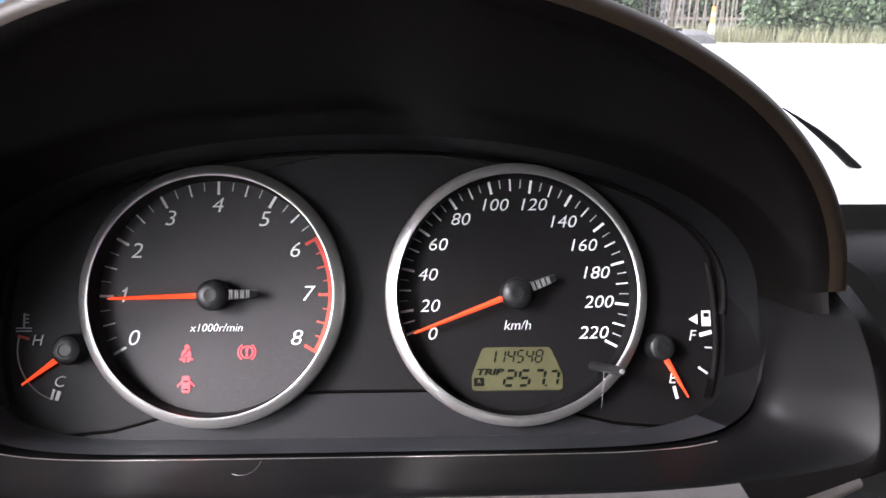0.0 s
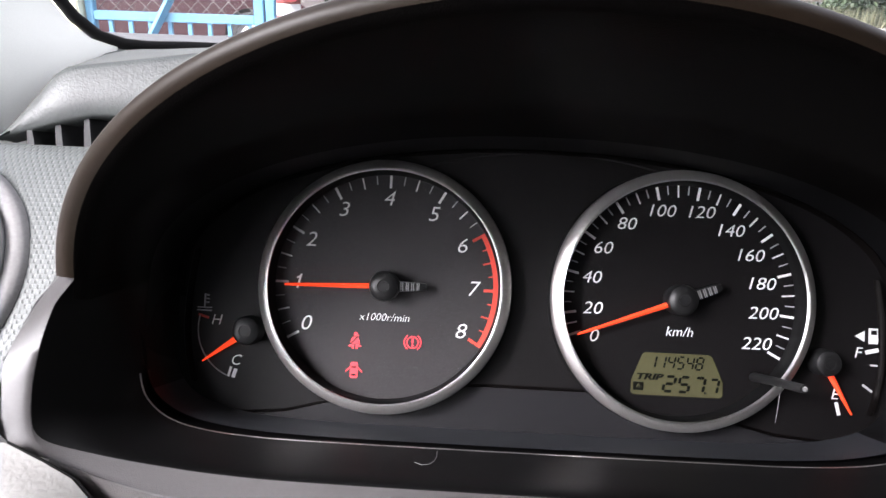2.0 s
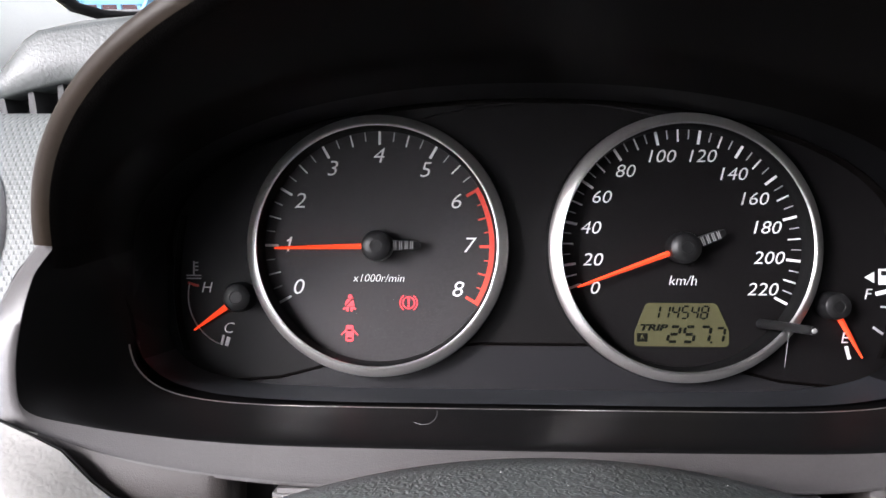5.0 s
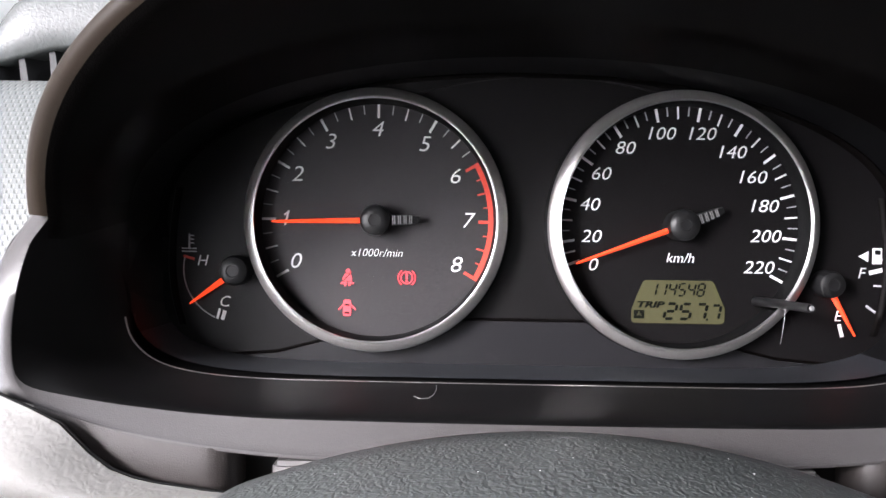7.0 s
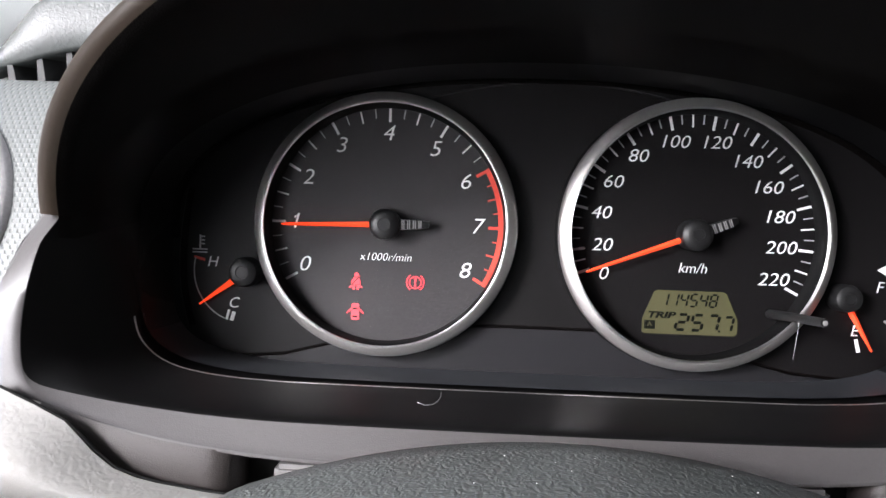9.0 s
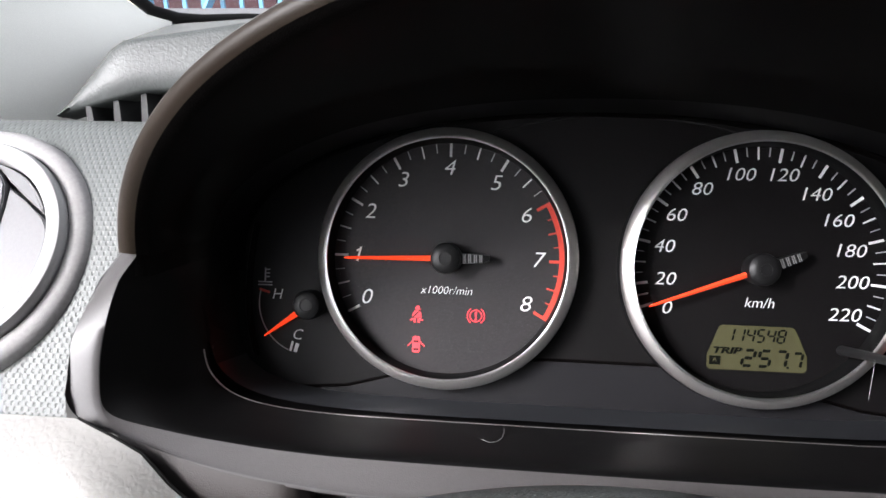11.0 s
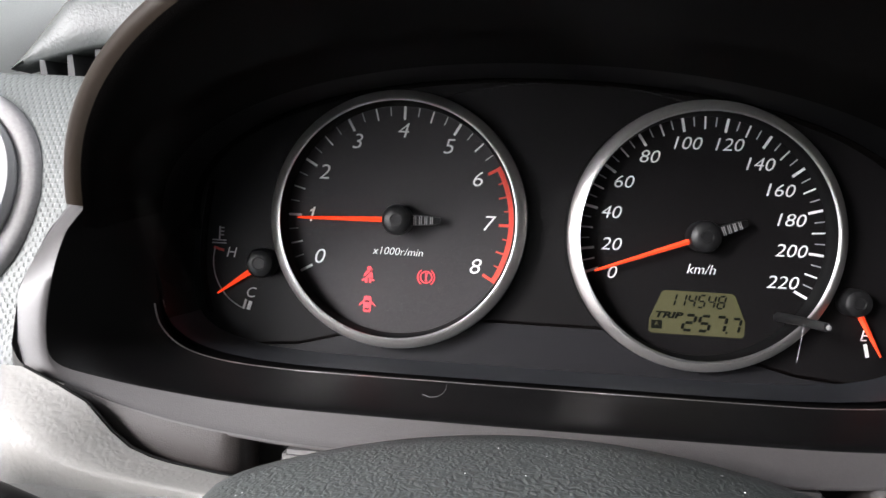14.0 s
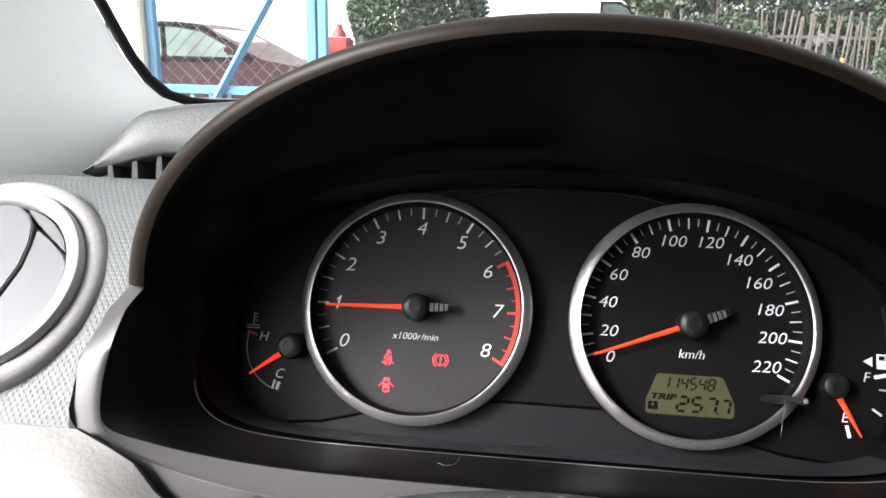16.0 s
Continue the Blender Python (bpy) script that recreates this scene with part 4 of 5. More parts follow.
vane([(0.0327 * math.cos(radians(a)), 0.0327 * math.sin(radians(a))) for a in range(25, 81, 4)] + [(0.0060, 0.0322), (0.0127, 0.0261), (0.0213, 0.0193), (0.0293, 0.0135)], 0.0004)

# ---- steering column shroud and stalk ----
shroud_loops = []
for y, top_z, half, k in ((-0.079, -0.0700, 0.098, 2.3), (-0.081, -0.0640, 0.102, 2.2), (-0.086, -0.0600, 0.104, 2.1), (-0.100, -0.0583, 0.106, 2.05), (-0.120, -0.0590, 0.106, 2.05),
                          (-0.150, -0.0640, 0.104, 2.1), (-0.185, -0.0740, 0.100, 2.2), (-0.205, -0.0840, 0.096, 2.3), (-0.212, -0.098, 0.092, 2.4)):
    loop = []
    for i in range(49):
        u = -1 + 2 * i / 48
        x = half * u
        edge_fall = 0.030 * max(0.0, (abs(u) - 0.86) / 0.14) ** 2.2
        loop.append((x, y, top_z - k * x * x - edge_fall))
    shroud_loops.append([(loop[0][0], y, -0.17)] + loop + [(loop[-1][0], y, -0.17)])
shroud = thing("column_shroud", label="dark grained steering column shroud", category="steering column", at=IN)
part("upper_cover", loft([row[1:-1] for row in shroud_loops]), SHROUD, shroud, "coarse-grained upper cover", smooth=50)
part("lower_cover", loft([[row[0], row[1]] for row in shroud_loops] + []), SHROUD, shroud, "lower cover")
part("lower_cover", loft([[row[-2], row[-1]] for row in shroud_loops]), SHROUD, shroud, "lower cover")
# pale dust specks lying on the upper cover
rnd = random.Random(11)
verts, faces = [], []
PROFILE = ((-0.205, -0.0840), (-0.185, -0.0740), (-0.150, -0.0640), (-0.120, -0.0590), (-0.100, -0.0583), (-0.086, -0.0600))
for _ in range(42):
    x, y = rnd.uniform(-0.095, 0.095), rnd.uniform(-0.165, -0.088)
    z = float(np.interp(y, [p[0] for p in PROFILE], [p[1] for p in PROFILE])) - 2.08 * x * x + 0.0002
    r, k = rnd.uniform(0.00008, 0.00026), len(verts)
    for j in range(5):
        a = 2 * math.pi * j / 5
        q = r * rnd.uniform(0.6, 1.3)
        verts.append((x + q * math.cos(a), y + q * math.sin(a), z + 0.3 * q * math.cos(a * 2)))
    verts.append((x, y, z + r))
    faces += [(k + j, k + (j + 1) % 5, k + 5) for j in range(5)]
dust = bpy.data.meshes.new("dust_specks")
dust.from_pydata(verts, [], faces)
dust.materials.append(WHITE)
tagged(part("dust_specks", dust, None, shroud, "pale dust specks"), kind="stuff")
stalk = thing("column_stalk", tube([(-0.085, -0.130, -0.098), (-0.105, -0.128, -0.0915), (-0.125, -0.124, -0.0865), (-0.150, -0.118, -0.0835), (-0.185, -0.110, -0.082), (-0.192, -0.109, -0.082)],
                               [0.0085, 0.0088, 0.0092, 0.0100, 0.0105, 0.0065], 24), BLACK, "black plastic column stalk", "control stalk", at=IN, smooth=60)
part("collar", tube([(-0.120, -0.1250, -0.0877), (-0.126, -0.1238, -0.0863)], 0.0103, 24), BLACK, stalk, smooth=60)

# a stray hair on the lower edge of the surround
hair_way = [(x, -0.0306 - 0.0298 * f, -0.0582 - 0.0049 * f) for x, f in ((-0.0425, 0.46), (-0.0398, 0.53), (-0.0372, 0.50), (-0.0356, 0.40), (-0.0349, 0.26), (-0.0350, 0.12))]
hair = thing("hair", tube(hair_way, 0.00010, 5), RIB,
             "fine pale stray hair on the black surround", "hair", at=IN)

# ---- windscreen edge, pillar, cabin ----
FRIT = [(x, 0.2 - 0.6 * (z - 0.16), z) for x, z in ((-0.150, 0.1600), (-0.230, 0.1610), (-0.262, 0.1605), (-0.2790, 0.1615), (-0.2970, 0.1660), (-0.3120, 0.1770), (-0.3235, 0.1920), (-0.3320, 0.2080), (-0.3400, 0.2240),
                                                    (-0.356, 0.258), (-0.385, 0.33), (-0.42, 0.42), (-0.45, 0.52))]
pillar = thing("windscreen_pillar", label="pale grey trimmed windscreen pillar", category="pillar", kind="structure", at=IN)
part("screen_edge", tube(FRIT, 0.0045, 8), RUBBER, pillar, "black windscreen edge", smooth=60)
sheet = []
for i, (x, y, z) in enumerate(FRIT[3:]):
    row = [(x - 0.002, y - 0.006, z - 0.004)]
    spread = 0.02 + 0.52 * i / (len(FRIT) - 4)
    for k in range(1, 11):
        f = k / 10
        g = min(1.0, 1.6 * f) ** 0.8
        row.append((x - 0.03 * f - 0.17 * f * f, y - 0.02 - 0.40 * f, z + (spread - z) * g))
    sheet.append(row)
x, y, z = FRIT[3]
below = [[(p[0], p[1], p[2] - d * (0.5 + 0.5 * min(1, k / 2))) for k, p in enumerate(sheet[0])] for d in (0.16, 0.10, 0.05, 0.02)]
part("trim_panel", loft(below + sheet), PILLAR, pillar, "pale grey panel", smooth=60)

# windscreen, bowed forward in the middle and leaning back to the roof
screen_rows = []
for k in range(9):
    f = k / 8
    row = []
    for i in range(25):
        x = -0.36 + 1.46 * i / 24
        bow = 1 - ((x - 0.37) / 0.75) ** 2
        row.append((x - 0.10 * f * (1 - i / 24), 0.262 + 0.150 * bow - 0.070 * f - 0.40 * f ** 3, 1.000 + 0.50 * f))
    screen_rows.append(row)
screen = thing("windscreen", loft(screen_rows), SCREEN, "clear car windscreen with a film for dust and glare", "windscreen", kind="structure", smooth=60)
screen.visible_shadow = False

cabin = thing("car_cabin", label="unseen grey lined car cabin with grey headliner, right and tail closed against light", category="car cabin", kind="structure")
part("roof", box(-0.62, 1.10, -2.4, -0.22, 1.50, 1.54, 0.01), HEADLINER, cabin)
part("floor", box(-0.62, 1.10, -2.4, 0.9, 0.22, 0.27), LINING, cabin)
# unseen sides: right closed to the roof to block light, left sill lowered
for name, x0 in (("door_left", -0.66), ("blind_wall_right", 1.10)):
    part(name, box(x0, x0 + 0.04, -0.95, 0.30, 0.27, 0.80 if x0 < 0 else 1.50), LINING, cabin)
    part("rear_side", box(x0, x0 + 0.04, -2.4, -0.95, 0.27, 1.02 if x0 < 0 else 1.50), LINING, cabin)
# unseen full-height tail, added so the lens reflects dark lining
part("tail_wall", box(-0.62, 1.10, -2.44, -2.40, 0.27, 1.50), LINING, cabin)
# unseen panels added behind the eye for the lens cover to reflect
part("reflect_panel_low", box(-0.50, 0.05, -0.82, -0.66, 0.40, 0.84, 0.04), DIM_PANEL, cabin, "dark unseen panel where the reflection ends", smooth=40)
part("reflect_panel", box(-0.50, 0.05, -0.82, -0.70, 0.845, 1.16, 0.05), PALE_PANEL, cabin, "pale unseen panel for the lens to reflect", smooth=40)
part("firewall", box(-0.62, 1.10, 0.42, 0.46, 0.22, 0.98), LINING, cabin)

# ---- outside: ground, road, verge ----
bm = bmesh.new()
for x0, x1, y0, y1 in ((-900, 900, -900, 1800),):
    bm.faces.new([bm.verts.new(p) for p in ((x0, y0, 0), (x1, y0, 0), (x1, y1, 0), (x0, y1, 0))])
thing("ground", bm, ASPHALT, "grey worn asphalt ground and road", "ground", kind="structure")
thing("kerb", box(-40, 60, 20.4, 20.6, 0, 0.13, 0.02), CONCRETE, "pale concrete kerb along the road", "kerb", kind="structure")
thing("verge", box(-40, 60, 20.6, 40, 0, 0.12), SOIL, "dry grassy verge behind the kerb", "verge", kind="structure")


def blades(name, n, x0, x1, y0, y1, z, h, mat, label, seed):
    rnd = random.Random(seed)
    verts, faces = [], []
    for _ in range(n):
        x, y, hh, a = rnd.uniform(x0, x1), rnd.uniform(y0, y1), h * rnd.uniform(0.4, 1.2), rnd.uniform(0, 6.28)
        w, lx, ly = rnd.uniform(0.008, 0.02), rnd.uniform(-0.12, 0.12), rnd.uniform(-0.12, 0.12)
        k = len(verts)
        verts += [(x - w * math.cos(a), y - w * math.sin(a), z), (x + w * math.cos(a), y + w * math.sin(a), z), (x + lx, y + ly, z + hh)]
        faces.append((k, k + 1, k + 2))
    me = bpy.data.meshes.new(name)
    me.from_pydata(verts, [], faces)
    me.materials.append(mat)
    return tagged(new(name, me), label, "grass", kind="stuff")


blades("verge_grass", 9000, 1, 22, 20.8, 23.6, 0.12, 0.5, STRAW, "tall dry grass along the verge", 3)


def leaves(n, size, where, seed, mat, name, parent=None):
    """Many small folded leaves at points drawn from where(rnd)."""
    rnd = random.Random(seed)
    verts, faces = [], []
    for _ in range(n):
        p = Vector(where(rnd))
        s = size * rnd.uniform(0.6, 1.3)
        q = Euler((rnd.uniform(-1.2, 1.2), rnd.uniform(-1.2, 1.2), rnd.uniform(0, 6.28))).to_matrix()
        k = len(verts)
        verts += [tuple(p + q @ Vector(v) * s) for v in ((-0.5, 0, 0), (0, -0.42, 0.12), (0.55, 0, 0), (0, 0.42, 0.12))]
        faces += [(k, k + 1, k + 2), (k, k + 2, k + 3)]
    me = bpy.data.meshes.new(name)
    me.from_pydata(verts, [], faces)
    me.materials.append(mat)
    ob = new(name, me)
    ob.parent = parent
    return ob


# ---- gate ----
GY = 5.0
gate = thing("yard_gate", label="pale blue steel yard gate with wire mesh", category="gate", at=Matrix.Translation((0.06, 0, 0)))
for x0, x1 in ((-1.67, -1.60), (-1.585, -1.52)):
    part("gate_post", box(x0, x1, GY - 0.035, GY + 0.035, 0.0, 2.25, 0.006), BLUE, gate, "pale blue upright")
part("gate_post", box(-2.895, -2.835, GY - 0.03, GY + 0.03, 0.0, 2.25, 0.006), BLUE, gate, "pale blue upright")
for z0, z1 in ((0.705, 0.768), (2.15, 2.21), (0.12, 0.18)):
    part("gate_rail", box(-2.835, -1.67, GY - 0.03, GY + 0.03, z0, z1, 0.006), BLUE, gate, "pale blue rail")
for k in range(8):
    x = -2.73 + 0.145 * k
    part("picket", box(x - 0.014, x + 0.014, GY - 0.012, GY + 0.012, 0.18, 0.705), BLUE, gate, "thin pale blue picket")
brace = tube([(-2.55, GY - 0.045, 0.40), (-1.62, GY - 0.045, 1.90)], 0.032, 4)
part("brace", brace, BLUE, gate, "diagonal pale blue brace")
mesh_bm = bmesh.new()
for k in range(-13, 12):
    for s in (-1, 1):
        x = -2.83 + 0.11 * k
        z0, z1 = 0.77, 2.15
        xa, xb = (x, x + (z1 - z0)) if s > 0 else (x + (z1 - z0), x)
        pa, pb = Vector((xa, GY + 0.02, z0)), Vector((xb, GY + 0.02, z1))
        d = pb - pa
        ts = sorted([(-2.83 - pa.x) / d.x, (-1.68 - pa.x) / d.x])
        t0, t1 = max(0, ts[0]), min(1, ts[1])
        if t1 > t0:
            tube([pa + d * t0, pa + d * t1], 0.0028, 3, mesh_bm)
tagged(part("wire_mesh", mesh_bm, WIRE, gate, "diamond wire mesh"), kind="stuff")
thing("gate_pier", box(-3.05, -2.85, GY - 0.10, GY + 0.10, 0, 2.4, 0.012), CREAM, "cream painted square gate pier", "gate pier")
bush = thing("flowering_weed", tube([(-3.45, GY + 0.1, 0), (-3.40, GY + 0.1, 0.5), (-3.33, GY + 0.08, 0.95)], [0.012, 0.009, 0.005], 6), BARK, "yellow flowering weed by the gate pier", "plant")
for i, (dx, dz) in enumerate(((-3.36, 0.98), (-3.30, 0.90), (-3.33, 0.80), (-3.16, 0.88), (-3.22, 0.74), (-3.28, 0.70), (-3.12, 0.70))):
    fb = bmesh.new()
    bmesh.ops.create_icosphere(fb, subdivisions=2, radius=0.035)
    for v in fb.verts:
        v.co *= 0.8 + 0.5 * noise.noise(v.co * 40 + Vector((i, 0, 0)))
    part("flower", fb, YELLOW, bush, "yellow flower head", at=Matrix.Translation((dx, GY - 0.05, dz)))
leaves(160, 0.05, lambda r: (r.uniform(-3.45, -3.08), GY + r.uniform(-0.1, 0.2), r.uniform(0.2, 1.0)), 5, LEAF, "weed_leaves", bush)

# ---- hydrant ----
hyd = thing("fire_hydrant", label="red painted cast-iron pillar hydrant", category="hydrant", at=Matrix.Translation((-2.01, 7.5, 0.0)))
part("barrel", lathe([(0.0, 0), (0.20, 0), (0.20, 0.05), (0.13, 0.08), (0.12, 0.74), (0.135, 0.76), (0.135, 0.80), (0.115, 0.82), (0.115, 1.02), (0.0, 1.02)], 28, "z"), HYDRANT, hyd, smooth=35)
part("head", box(-0.130, 0.130, -0.130, 0.130, 1.01, 1.175, 0.025), HYDRANT, hyd, "square head", smooth=35)
part("front_outlet", lathe([(0.0, 0.235), (0.05, 0.235), (0.06, 0.20), (0.125, 0.19), (0.135, 0.175), (0.135, 0.14), (0.10, 0.12), (0.10, 0.0)], 24), HYDRANT, hyd, "round outlet cap", at=Matrix.Translation((0.07, 0, 0.90)), smooth=35)
part("white_band", lathe([(0.12, 0.64), (0.134, 0.645), (0.134, 0.765), (0.12, 0.77)], 28, "z"), WHITE, hyd, "white painted band", smooth=35)
part("cap", lathe([(0.075, 1.18), (0.07, 1.22), (0.045, 1.25), (0.035, 1.27), (0.035, 1.295), (0.02, 1.31), (0.0, 1.315)], 20, "z"), HYDRANT, hyd, "domed cap", smooth=35)
# ---- ivy ----
ivy = thing("ivy_column", tube([(-1.3, 8.2, 0), (-1.28, 8.2, 1.5), (-1.3, 8.2, 3.2)], [0.25, 0.2, 0.16], 10), BARK, "tree stump thickly overgrown with green ivy", "ivy", smooth=60)


def ivy_at(r):
    z = 0.75 + 2.4 * r.random()
    a = r.uniform(0, 2 * math.pi)
    w = (0.70 + 0.10 * math.sin(z * 5) + 0.08 * noise.noise(Vector((a * 2, z * 3, 0)))) * (0.65 + 0.35 * min(1.0, max(0.0, (z - 0.75) / 0.35)))
    w *= math.sqrt(r.uniform(0.55, 1.05))
    return (-1.28 + w * math.cos(a), 8.2 + 0.7 * w * math.sin(a), z - 0.12 * r.random())


leaves(30000, 0.056, ivy_at, 8, IVY, "ivy_leaves", ivy)


# ---- vehicles ----
def wheel(parent, x, y, r, w):
    t = part("wheel", lathe([(r * 0.62, -w / 2), (r * 0.9, -w / 2), (r, -w * 0.35), (r, w * 0.35), (r * 0.9, w / 2), (r * 0.62, w / 2)], 36), TYRE, parent, "tyre",
             at=Matrix.Translation((x, y, r)), smooth=35)
    part("rim", lathe([(r * 0.64, w * 0.42), (r * 0.60, w * 0.46), (r * 0.50, w * 0.36), (r * 0.22, w * 0.40), (r * 0.16, w * 0.46), (0, w * 0.46)], 30), RIM, t, "silver wheel cover", smooth=35)


def shell(profile, y0, y1, tuck, mat, name, parent, label):
    """A body from its side profile: flat flanks that lean in by tuck towards the top."""
    bm = bmesh.new()
    zs = [z for _, z in profile]
    lo, hi = min(zs), max(zs)
    rows = []
    for y, s in ((y0, 1), (y1, -1)):
        rows.append([(x, y + s * tuck * max(0.0, (z - lo) / (hi - lo) - 0.35) ** 1.6, z) for x, z in profile])
    f, b = [[bm.verts.new(p) for p in row] for row in rows]
    bm.faces.new(f)
    bm.faces.new(b[::-1])
    for i in range(len(f)):
        j = (i + 1) % len(f)
        bm.faces.new((f[i], b[i], b[j], f[j]))
    edges = [e for e in bm.edges if len(e.link_faces) == 2 and e.calc_face_angle(0) > 0.9 and (len(e.link_faces[0].verts) > 6 or len(e.link_faces[1].verts) > 6)]
    bmesh.ops.bevel(bm, geom=edges, offset=0.07, segments=3, affect="EDGES")
    bmesh.ops.triangulate(bm, faces=[q for q in bm.faces if len(q.verts) > 4])
    return part(name, bm, mat, parent, label, smooth=35)


VY = 16.0
van = thing("panel_van", label="white panel van standing on the road", category="van", at=Matrix.Translation((0, VY, 0)))
vp = [(3.70, 0.36), (3.72, 0.62), (3.62, 0.86), (3.44, 1.08), (3.10, 1.26), (2.72, 1.38), (2.05, 2.15), (1.75, 2.32), (1.2, 2.42), (-1.6, 2.42), (-2.05, 2.32), (-2.15, 1.9), (-2.15, 0.42), (-1.85, 0.38)]
vp += [(-1.32 - 0.40 * math.cos(math.pi * i / 10), 0.36 + 0.40 * math.sin(math.pi * i / 10)) for i in range(11)]
vp += [(0.2, 0.36)] + [(2.88 - 0.40 * math.cos(math.pi * i / 10), 0.36 + 0.40 * math.sin(math.pi * i / 10)) for i in range(11)]
vp = vp[::-1]
shell(vp, 0.0, 1.95, 0.16, VANW, "body", van, "white painted body")
for x in (-1.32, 2.88):
    wheel(van, x, 0.12, 0.335, 0.22)
    part("wheel_well", box(x - 0.38, x + 0.38, 0.20, 0.9, 0.2, 0.74), DARK, van, "dark wheel well")
part("bumper", box(3.22, 3.76, -0.02, 1.97, 0.34, 0.74, 0.05), PLASTICG, van, "grey plastic bumper", smooth=40)
part("cab_window", slab([(1.62, 1.52), (2.46, 1.36), (2.60, 1.42), (2.10, 2.02), (1.95, 2.10), (1.60, 2.10)], 0.02, 0.09), VANG, van, "dark cab window")
part("window_frame", slab([(1.56, 1.47), (2.48, 1.30), (2.68, 1.40), (2.14, 2.07), (1.97, 2.16), (1.54, 2.16)], 0.035, 0.10), RUBBER, van, "black window frame")
part("mirror", box(2.36, 2.56, -0.20, 0.02, 1.34, 1.60, 0.04), PLASTICG, van, "black door mirror", smooth=40)
for x in (1.08, 1.58):
    part("door_grip", box(x - 0.11, x + 0.11, -0.03, 0.01, 1.12, 1.16, 0.01), PLASTICG, van, "black door grip")
part("side_moulding", box(-0.85, 2.10, -0.025, 0.01, 0.64, 0.73, 0.01), PLASTICG, van, "grey side moulding")
part("slide_rail", box(-1.9, 0.4, -0.012, 0.01, 1.38, 1.41), PLASTICG, van, "dark slide rail")
for x in (1.44, 0.55, -0.55):
    part("door_gap", box(x - 0.005, x + 0.005, -0.003, 0.01, 0.75, 2.0), PLASTICG, van, "door gap")
part("tail_lamp", box(-2.17, -2.08, -0.01, 0.06, 1.05, 1.60, 0.01), LAMP, van, "red tail lamp")
part("front_lamp", box(3.30, 3.62, -0.005, 0.12, 0.88, 1.10, 0.04), RIM, van, "clear front lamp")

car = thing("parked_car", label="maroon saloon car parked behind the gate", category="car", at=Matrix.Translation((0, 8.6, 0)))
cp = [(-1.9, 0.34), (-1.95, 0.60), (-2.15, 0.72), (-3.05, 0.86), (-3.30, 0.90), (-4.05, 1.28), (-4.4, 1.34), (-5.2, 1.34), (-5.75, 1.22), (-6.3, 0.95), (-6.35, 0.40), (-6.0, 0.32)]
cp += [(-5.55 - 0.33 * math.cos(math.pi * i / 8), 0.32 + 0.33 * math.sin(math.pi * i / 8)) for i in range(9)]
cp += [(-4.2, 0.28)] + [(-2.75 - 0.33 * math.cos(math.pi * i / 8), 0.32 + 0.33 * math.sin(math.pi * i / 8)) for i in range(9)]
cp = cp[::-1]
shell(cp, 0.0, 1.7, 0.22, MAROON, "body", car, "maroon painted body")
part("side_window", slab([(-3.50, 0.92), (-4.08, 1.22), (-4.42, 1.27), (-4.55, 1.27), (-4.55, 0.92)], 0.035, 0.2), GLASSD, car, "greenish side window")
part("side_window", slab([(-4.62, 0.92), (-4.62, 1.27), (-5.15, 1.27), (-5.55, 1.18), (-5.75, 0.95)], 0.035, 0.2), GLASSD, car, "greenish side window")
part("windscreen", slab([(-3.34, 0.92), (-4.02, 1.265), (-4.06, 1.25), (-3.42, 0.92)], 0.25, 1.45), GLASSD, car, "pale windscreen")
part("window_trim", tube([(-3.42, 0.035, 0.90), (-3.75, 0.04, 1.10), (-4.05, 0.05, 1.275), (-4.40, 0.06, 1.315), (-5.20, 0.06, 1.315), (-5.60, 0.05, 1.215), (-5.80, 0.035, 0.93)], 0.026, 8), RUBBER, car, "black window trim", smooth=60)
part("waist_trim", box(-5.80, -3.42, 0.012, 0.06, 0.875, 0.915, 0.008), RUBBER, car, "black waist trim", smooth=40)
part("mirror", box(-3.74, -3.58, -0.12, 0.02, 0.95, 1.07, 0.03), MAROON, car, "maroon door mirror", smooth=40)
for x in (-2.75, -5.55):
    wheel(car, x, 0.10, 0.30, 0.2)

# ---- building, fence, trees ----
thing("building", box(-16, -1.15, 12.6, 13.2, 0, 4.2), PLASTER, "pale plastered building wall behind the yard", "building", kind="structure")
fence = thing("paling_fence", label="weathered uneven paling fence along the verge", category="fence")
rnd = random.Random(11)
pale_me = mesh_of(box(-0.027, 0.027, -0.012, 0.012, 0, 1.0, 0.004), "pale", PALE)
for k in range(120):
    x = 2.0 + 0.145 * k + rnd.uniform(-0.02, 0.02)
    part("pale", pale_me, None, fence, at=Matrix.Translation((x, 24.0 + rnd.uniform(-0.03, 0.03), 0.1)) @ Matrix.Rotation(rnd.uniform(-0.09, 0.09), 4, "Y") @ Matrix.Diagonal((1, 1, rnd.uniform(1.9, 2.5), 1)))
for z in (0.7, 1.7):
    part("fence_rail", box(1.9, 19.5, 24.02, 24.07, z, z + 0.08), PALE, fence)


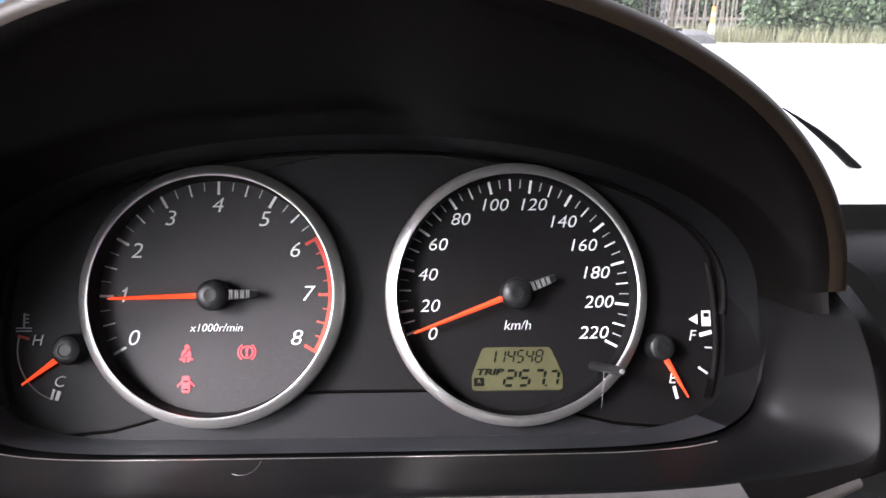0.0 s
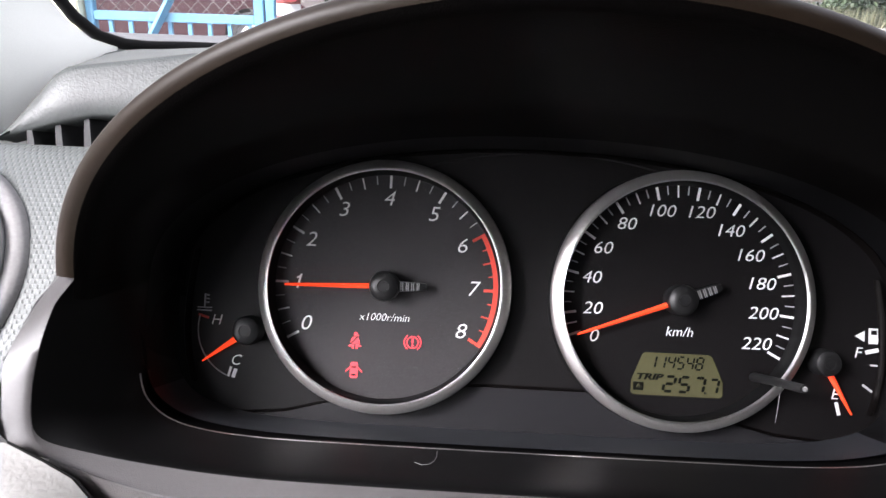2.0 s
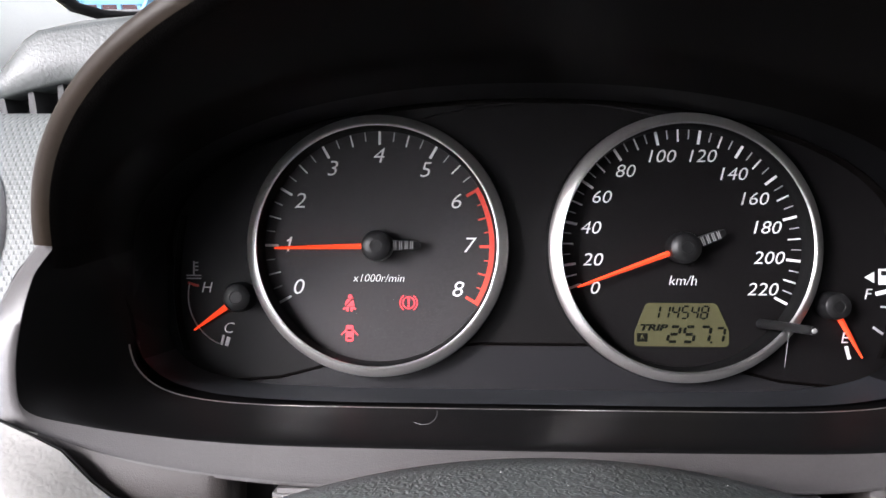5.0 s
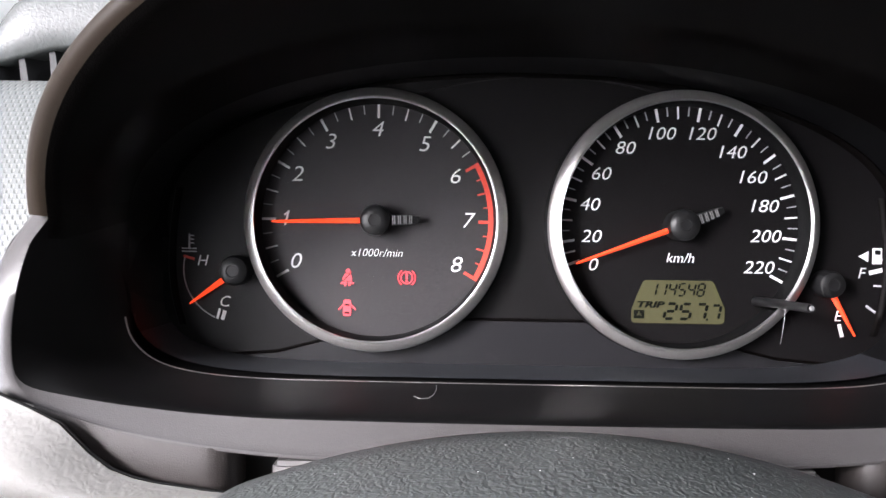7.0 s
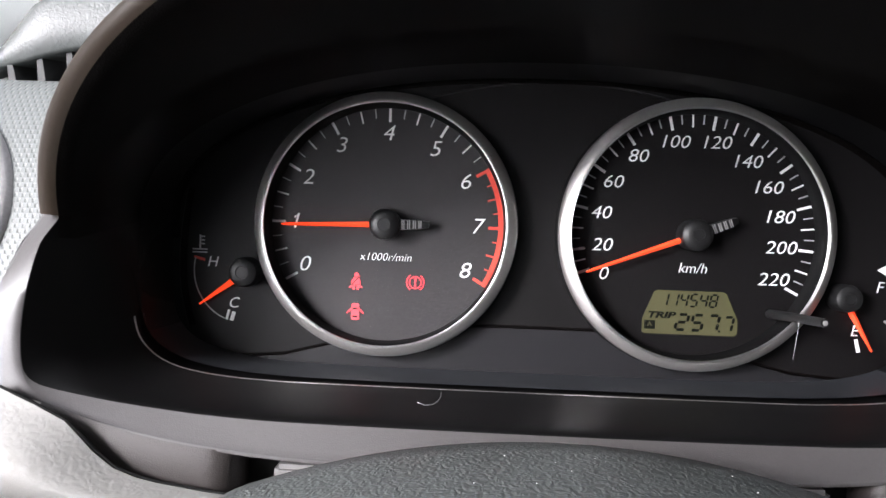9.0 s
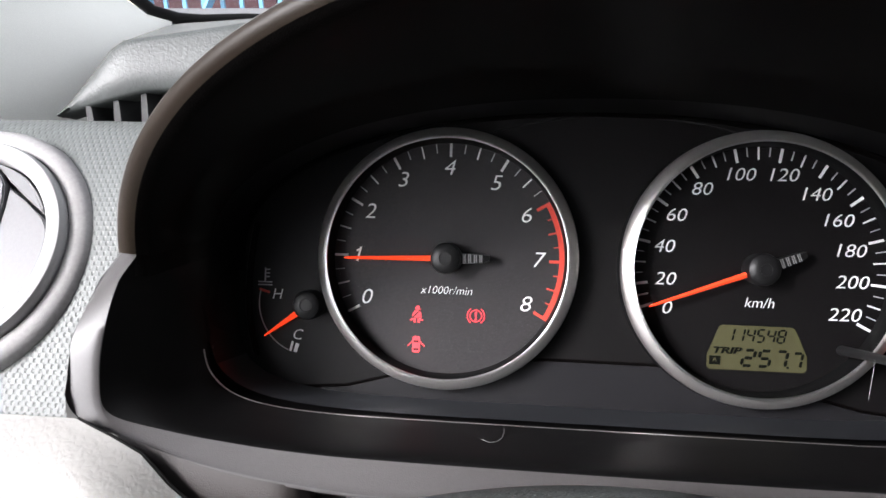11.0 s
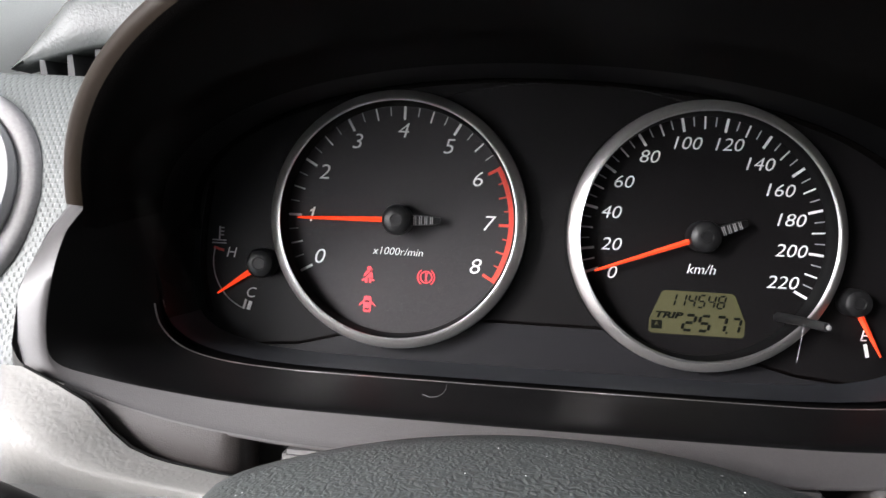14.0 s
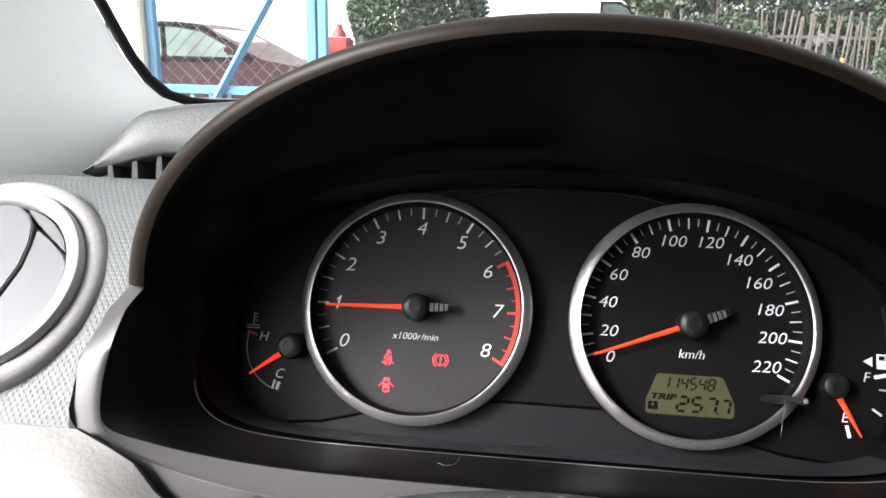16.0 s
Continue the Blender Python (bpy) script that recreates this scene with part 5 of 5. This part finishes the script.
def tree(x, y, h, spread, seed, name="tree", label="leafy green tree behind the fence", group="trees behind the fence"):
    rnd = random.Random(seed)
    t = thing(name, tube([(x, y, 0), (x + rnd.uniform(-0.2, 0.2), y, h * 0.35), (x + rnd.uniform(-0.4, 0.4), y, h * 0.75)], [0.16, 0.12, 0.05], 8), BARK, label, name, group, smooth=60)
    for k in range(5):
        a, z = rnd.uniform(0, 6.28), h * rnd.uniform(0.25, 0.6)
        part("limb", tube([(x, y, z), (x + 0.5 * spread * math.cos(a), y + 0.5 * spread * math.sin(a), z + h * 0.18), (x + spread * 0.9 * math.cos(a), y + spread * 0.9 * math.sin(a), z + h * 0.25)],
                          [0.06, 0.04, 0.015], 6), BARK, t)
    clumps = [(x + rnd.uniform(-1, 1) * spread, y + rnd.uniform(-1, 1) * spread * 0.7, h * rnd.uniform(0.12, 1.0), rnd.uniform(0.35, 0.8)) for _ in range(34)]

    def at(r):
        cx, cy, cz, cr = r.choice(clumps)
        v = Vector((r.gauss(0, 1), r.gauss(0, 1), r.gauss(0, 1))).normalized() * cr * r.random() ** 0.4
        return (cx + v.x, cy + v.y, max(0.1, cz + v.z * 0.8))

    leaves(6500, 0.17, at, seed + 1, LEAF, "crown", t)
    return t


for i, (x, y, h, s) in enumerate(((3.2, 26.0, 5.5, 1.6), (6.3, 25.6, 4.6, 1.8), (9.3, 26.4, 6.0, 2.0), (12.5, 26.0, 5.2, 1.9), (16.0, 26.5, 5.8, 2.2), (0.4, 27.5, 5.0, 1.8), (20, 27, 6, 2.4), (4.8, 27.2, 5.6, 2.2), (8.0, 27.6, 5.8, 2.2), (11.2, 27.4, 5.6, 2.2), (14.4, 27.6, 5.6, 2.2), (18.0, 27.6, 5.6, 2.2))):
    tree(x, y, h, s, 40 + 3 * i)
for i, (x, y, h, s) in enumerate(((5.9, 23.1, 1.9, 0.9), (11.7, 23.0, 2.4, 1.0), (13.9, 23.1, 2.7, 1.2), (16.4, 23.0, 2.5, 1.3))):
    tree(x, y, h, s, 90 + 3 * i, "bush", "dark green bush in front of the paling fence", "bushes along the fence")
bol = thing("marker_post", tube([(8.85, 21.4, 0.1), (8.85, 21.4, 0.62)], [0.14, 0.10], 14), CONCRETE, "orange marker post on a pale base", "marker post", smooth=40)
part("post_shaft", tube([(8.85, 21.4, 0.62), (8.85, 21.4, 1.12)], 0.055, 14), ORANGE, bol, "orange shaft", smooth=40)
part("post_band", tube([(8.85, 21.4, 0.84), (8.85, 21.4, 0.95)], 0.058, 14), WHITE, bol, "white band", smooth=40)

# ---- scuttle and wiper ----
scuttle = thing("wiper_scuttle", label="grey plastic scuttle with a black wiper", category="wiper")
part("scuttle_panel", loft([[(x, 0.40, 0.990), (x, 0.47, 1.000), (x, 0.56, 1.0), (x, 0.60, 0.97)] for x in [-0.5 + 0.1 * i for i in range(17)]]), PLASTICG, scuttle, smooth=50)
part("wiper_arm", tube([(0.16, 0.50, 1.030), (0.201, 0.50, 1.033), (0.255, 0.50, 1.0395), (0.300, 0.50, 1.0385)], [0.0022, 0.0025, 0.0025, 0.003], 8), RUBBER, scuttle, "black wiper arm", smooth=50)
part("wiper_blade", tube([(0.15, 0.51, 1.030), (0.185, 0.51, 1.0365), (0.20, 0.51, 1.035)], [0.002, 0.003, 0.002], 6), RUBBER, scuttle, "black wiper blade", smooth=50)
part("wiper_cap", loft([[(x, 0.49, 1.005), (x, 0.486, h - 0.004), (x, 0.492, h), (x, 0.53, h), (x, 0.54, 1.005)] for x, h in ((0.262, 1.020), (0.270, 1.032), (0.290, 1.0385), (0.320, 1.0395), (0.332, 1.034), (0.341, 1.018))], ends=True), PLASTICG, scuttle, "grey spindle cap", smooth=40)
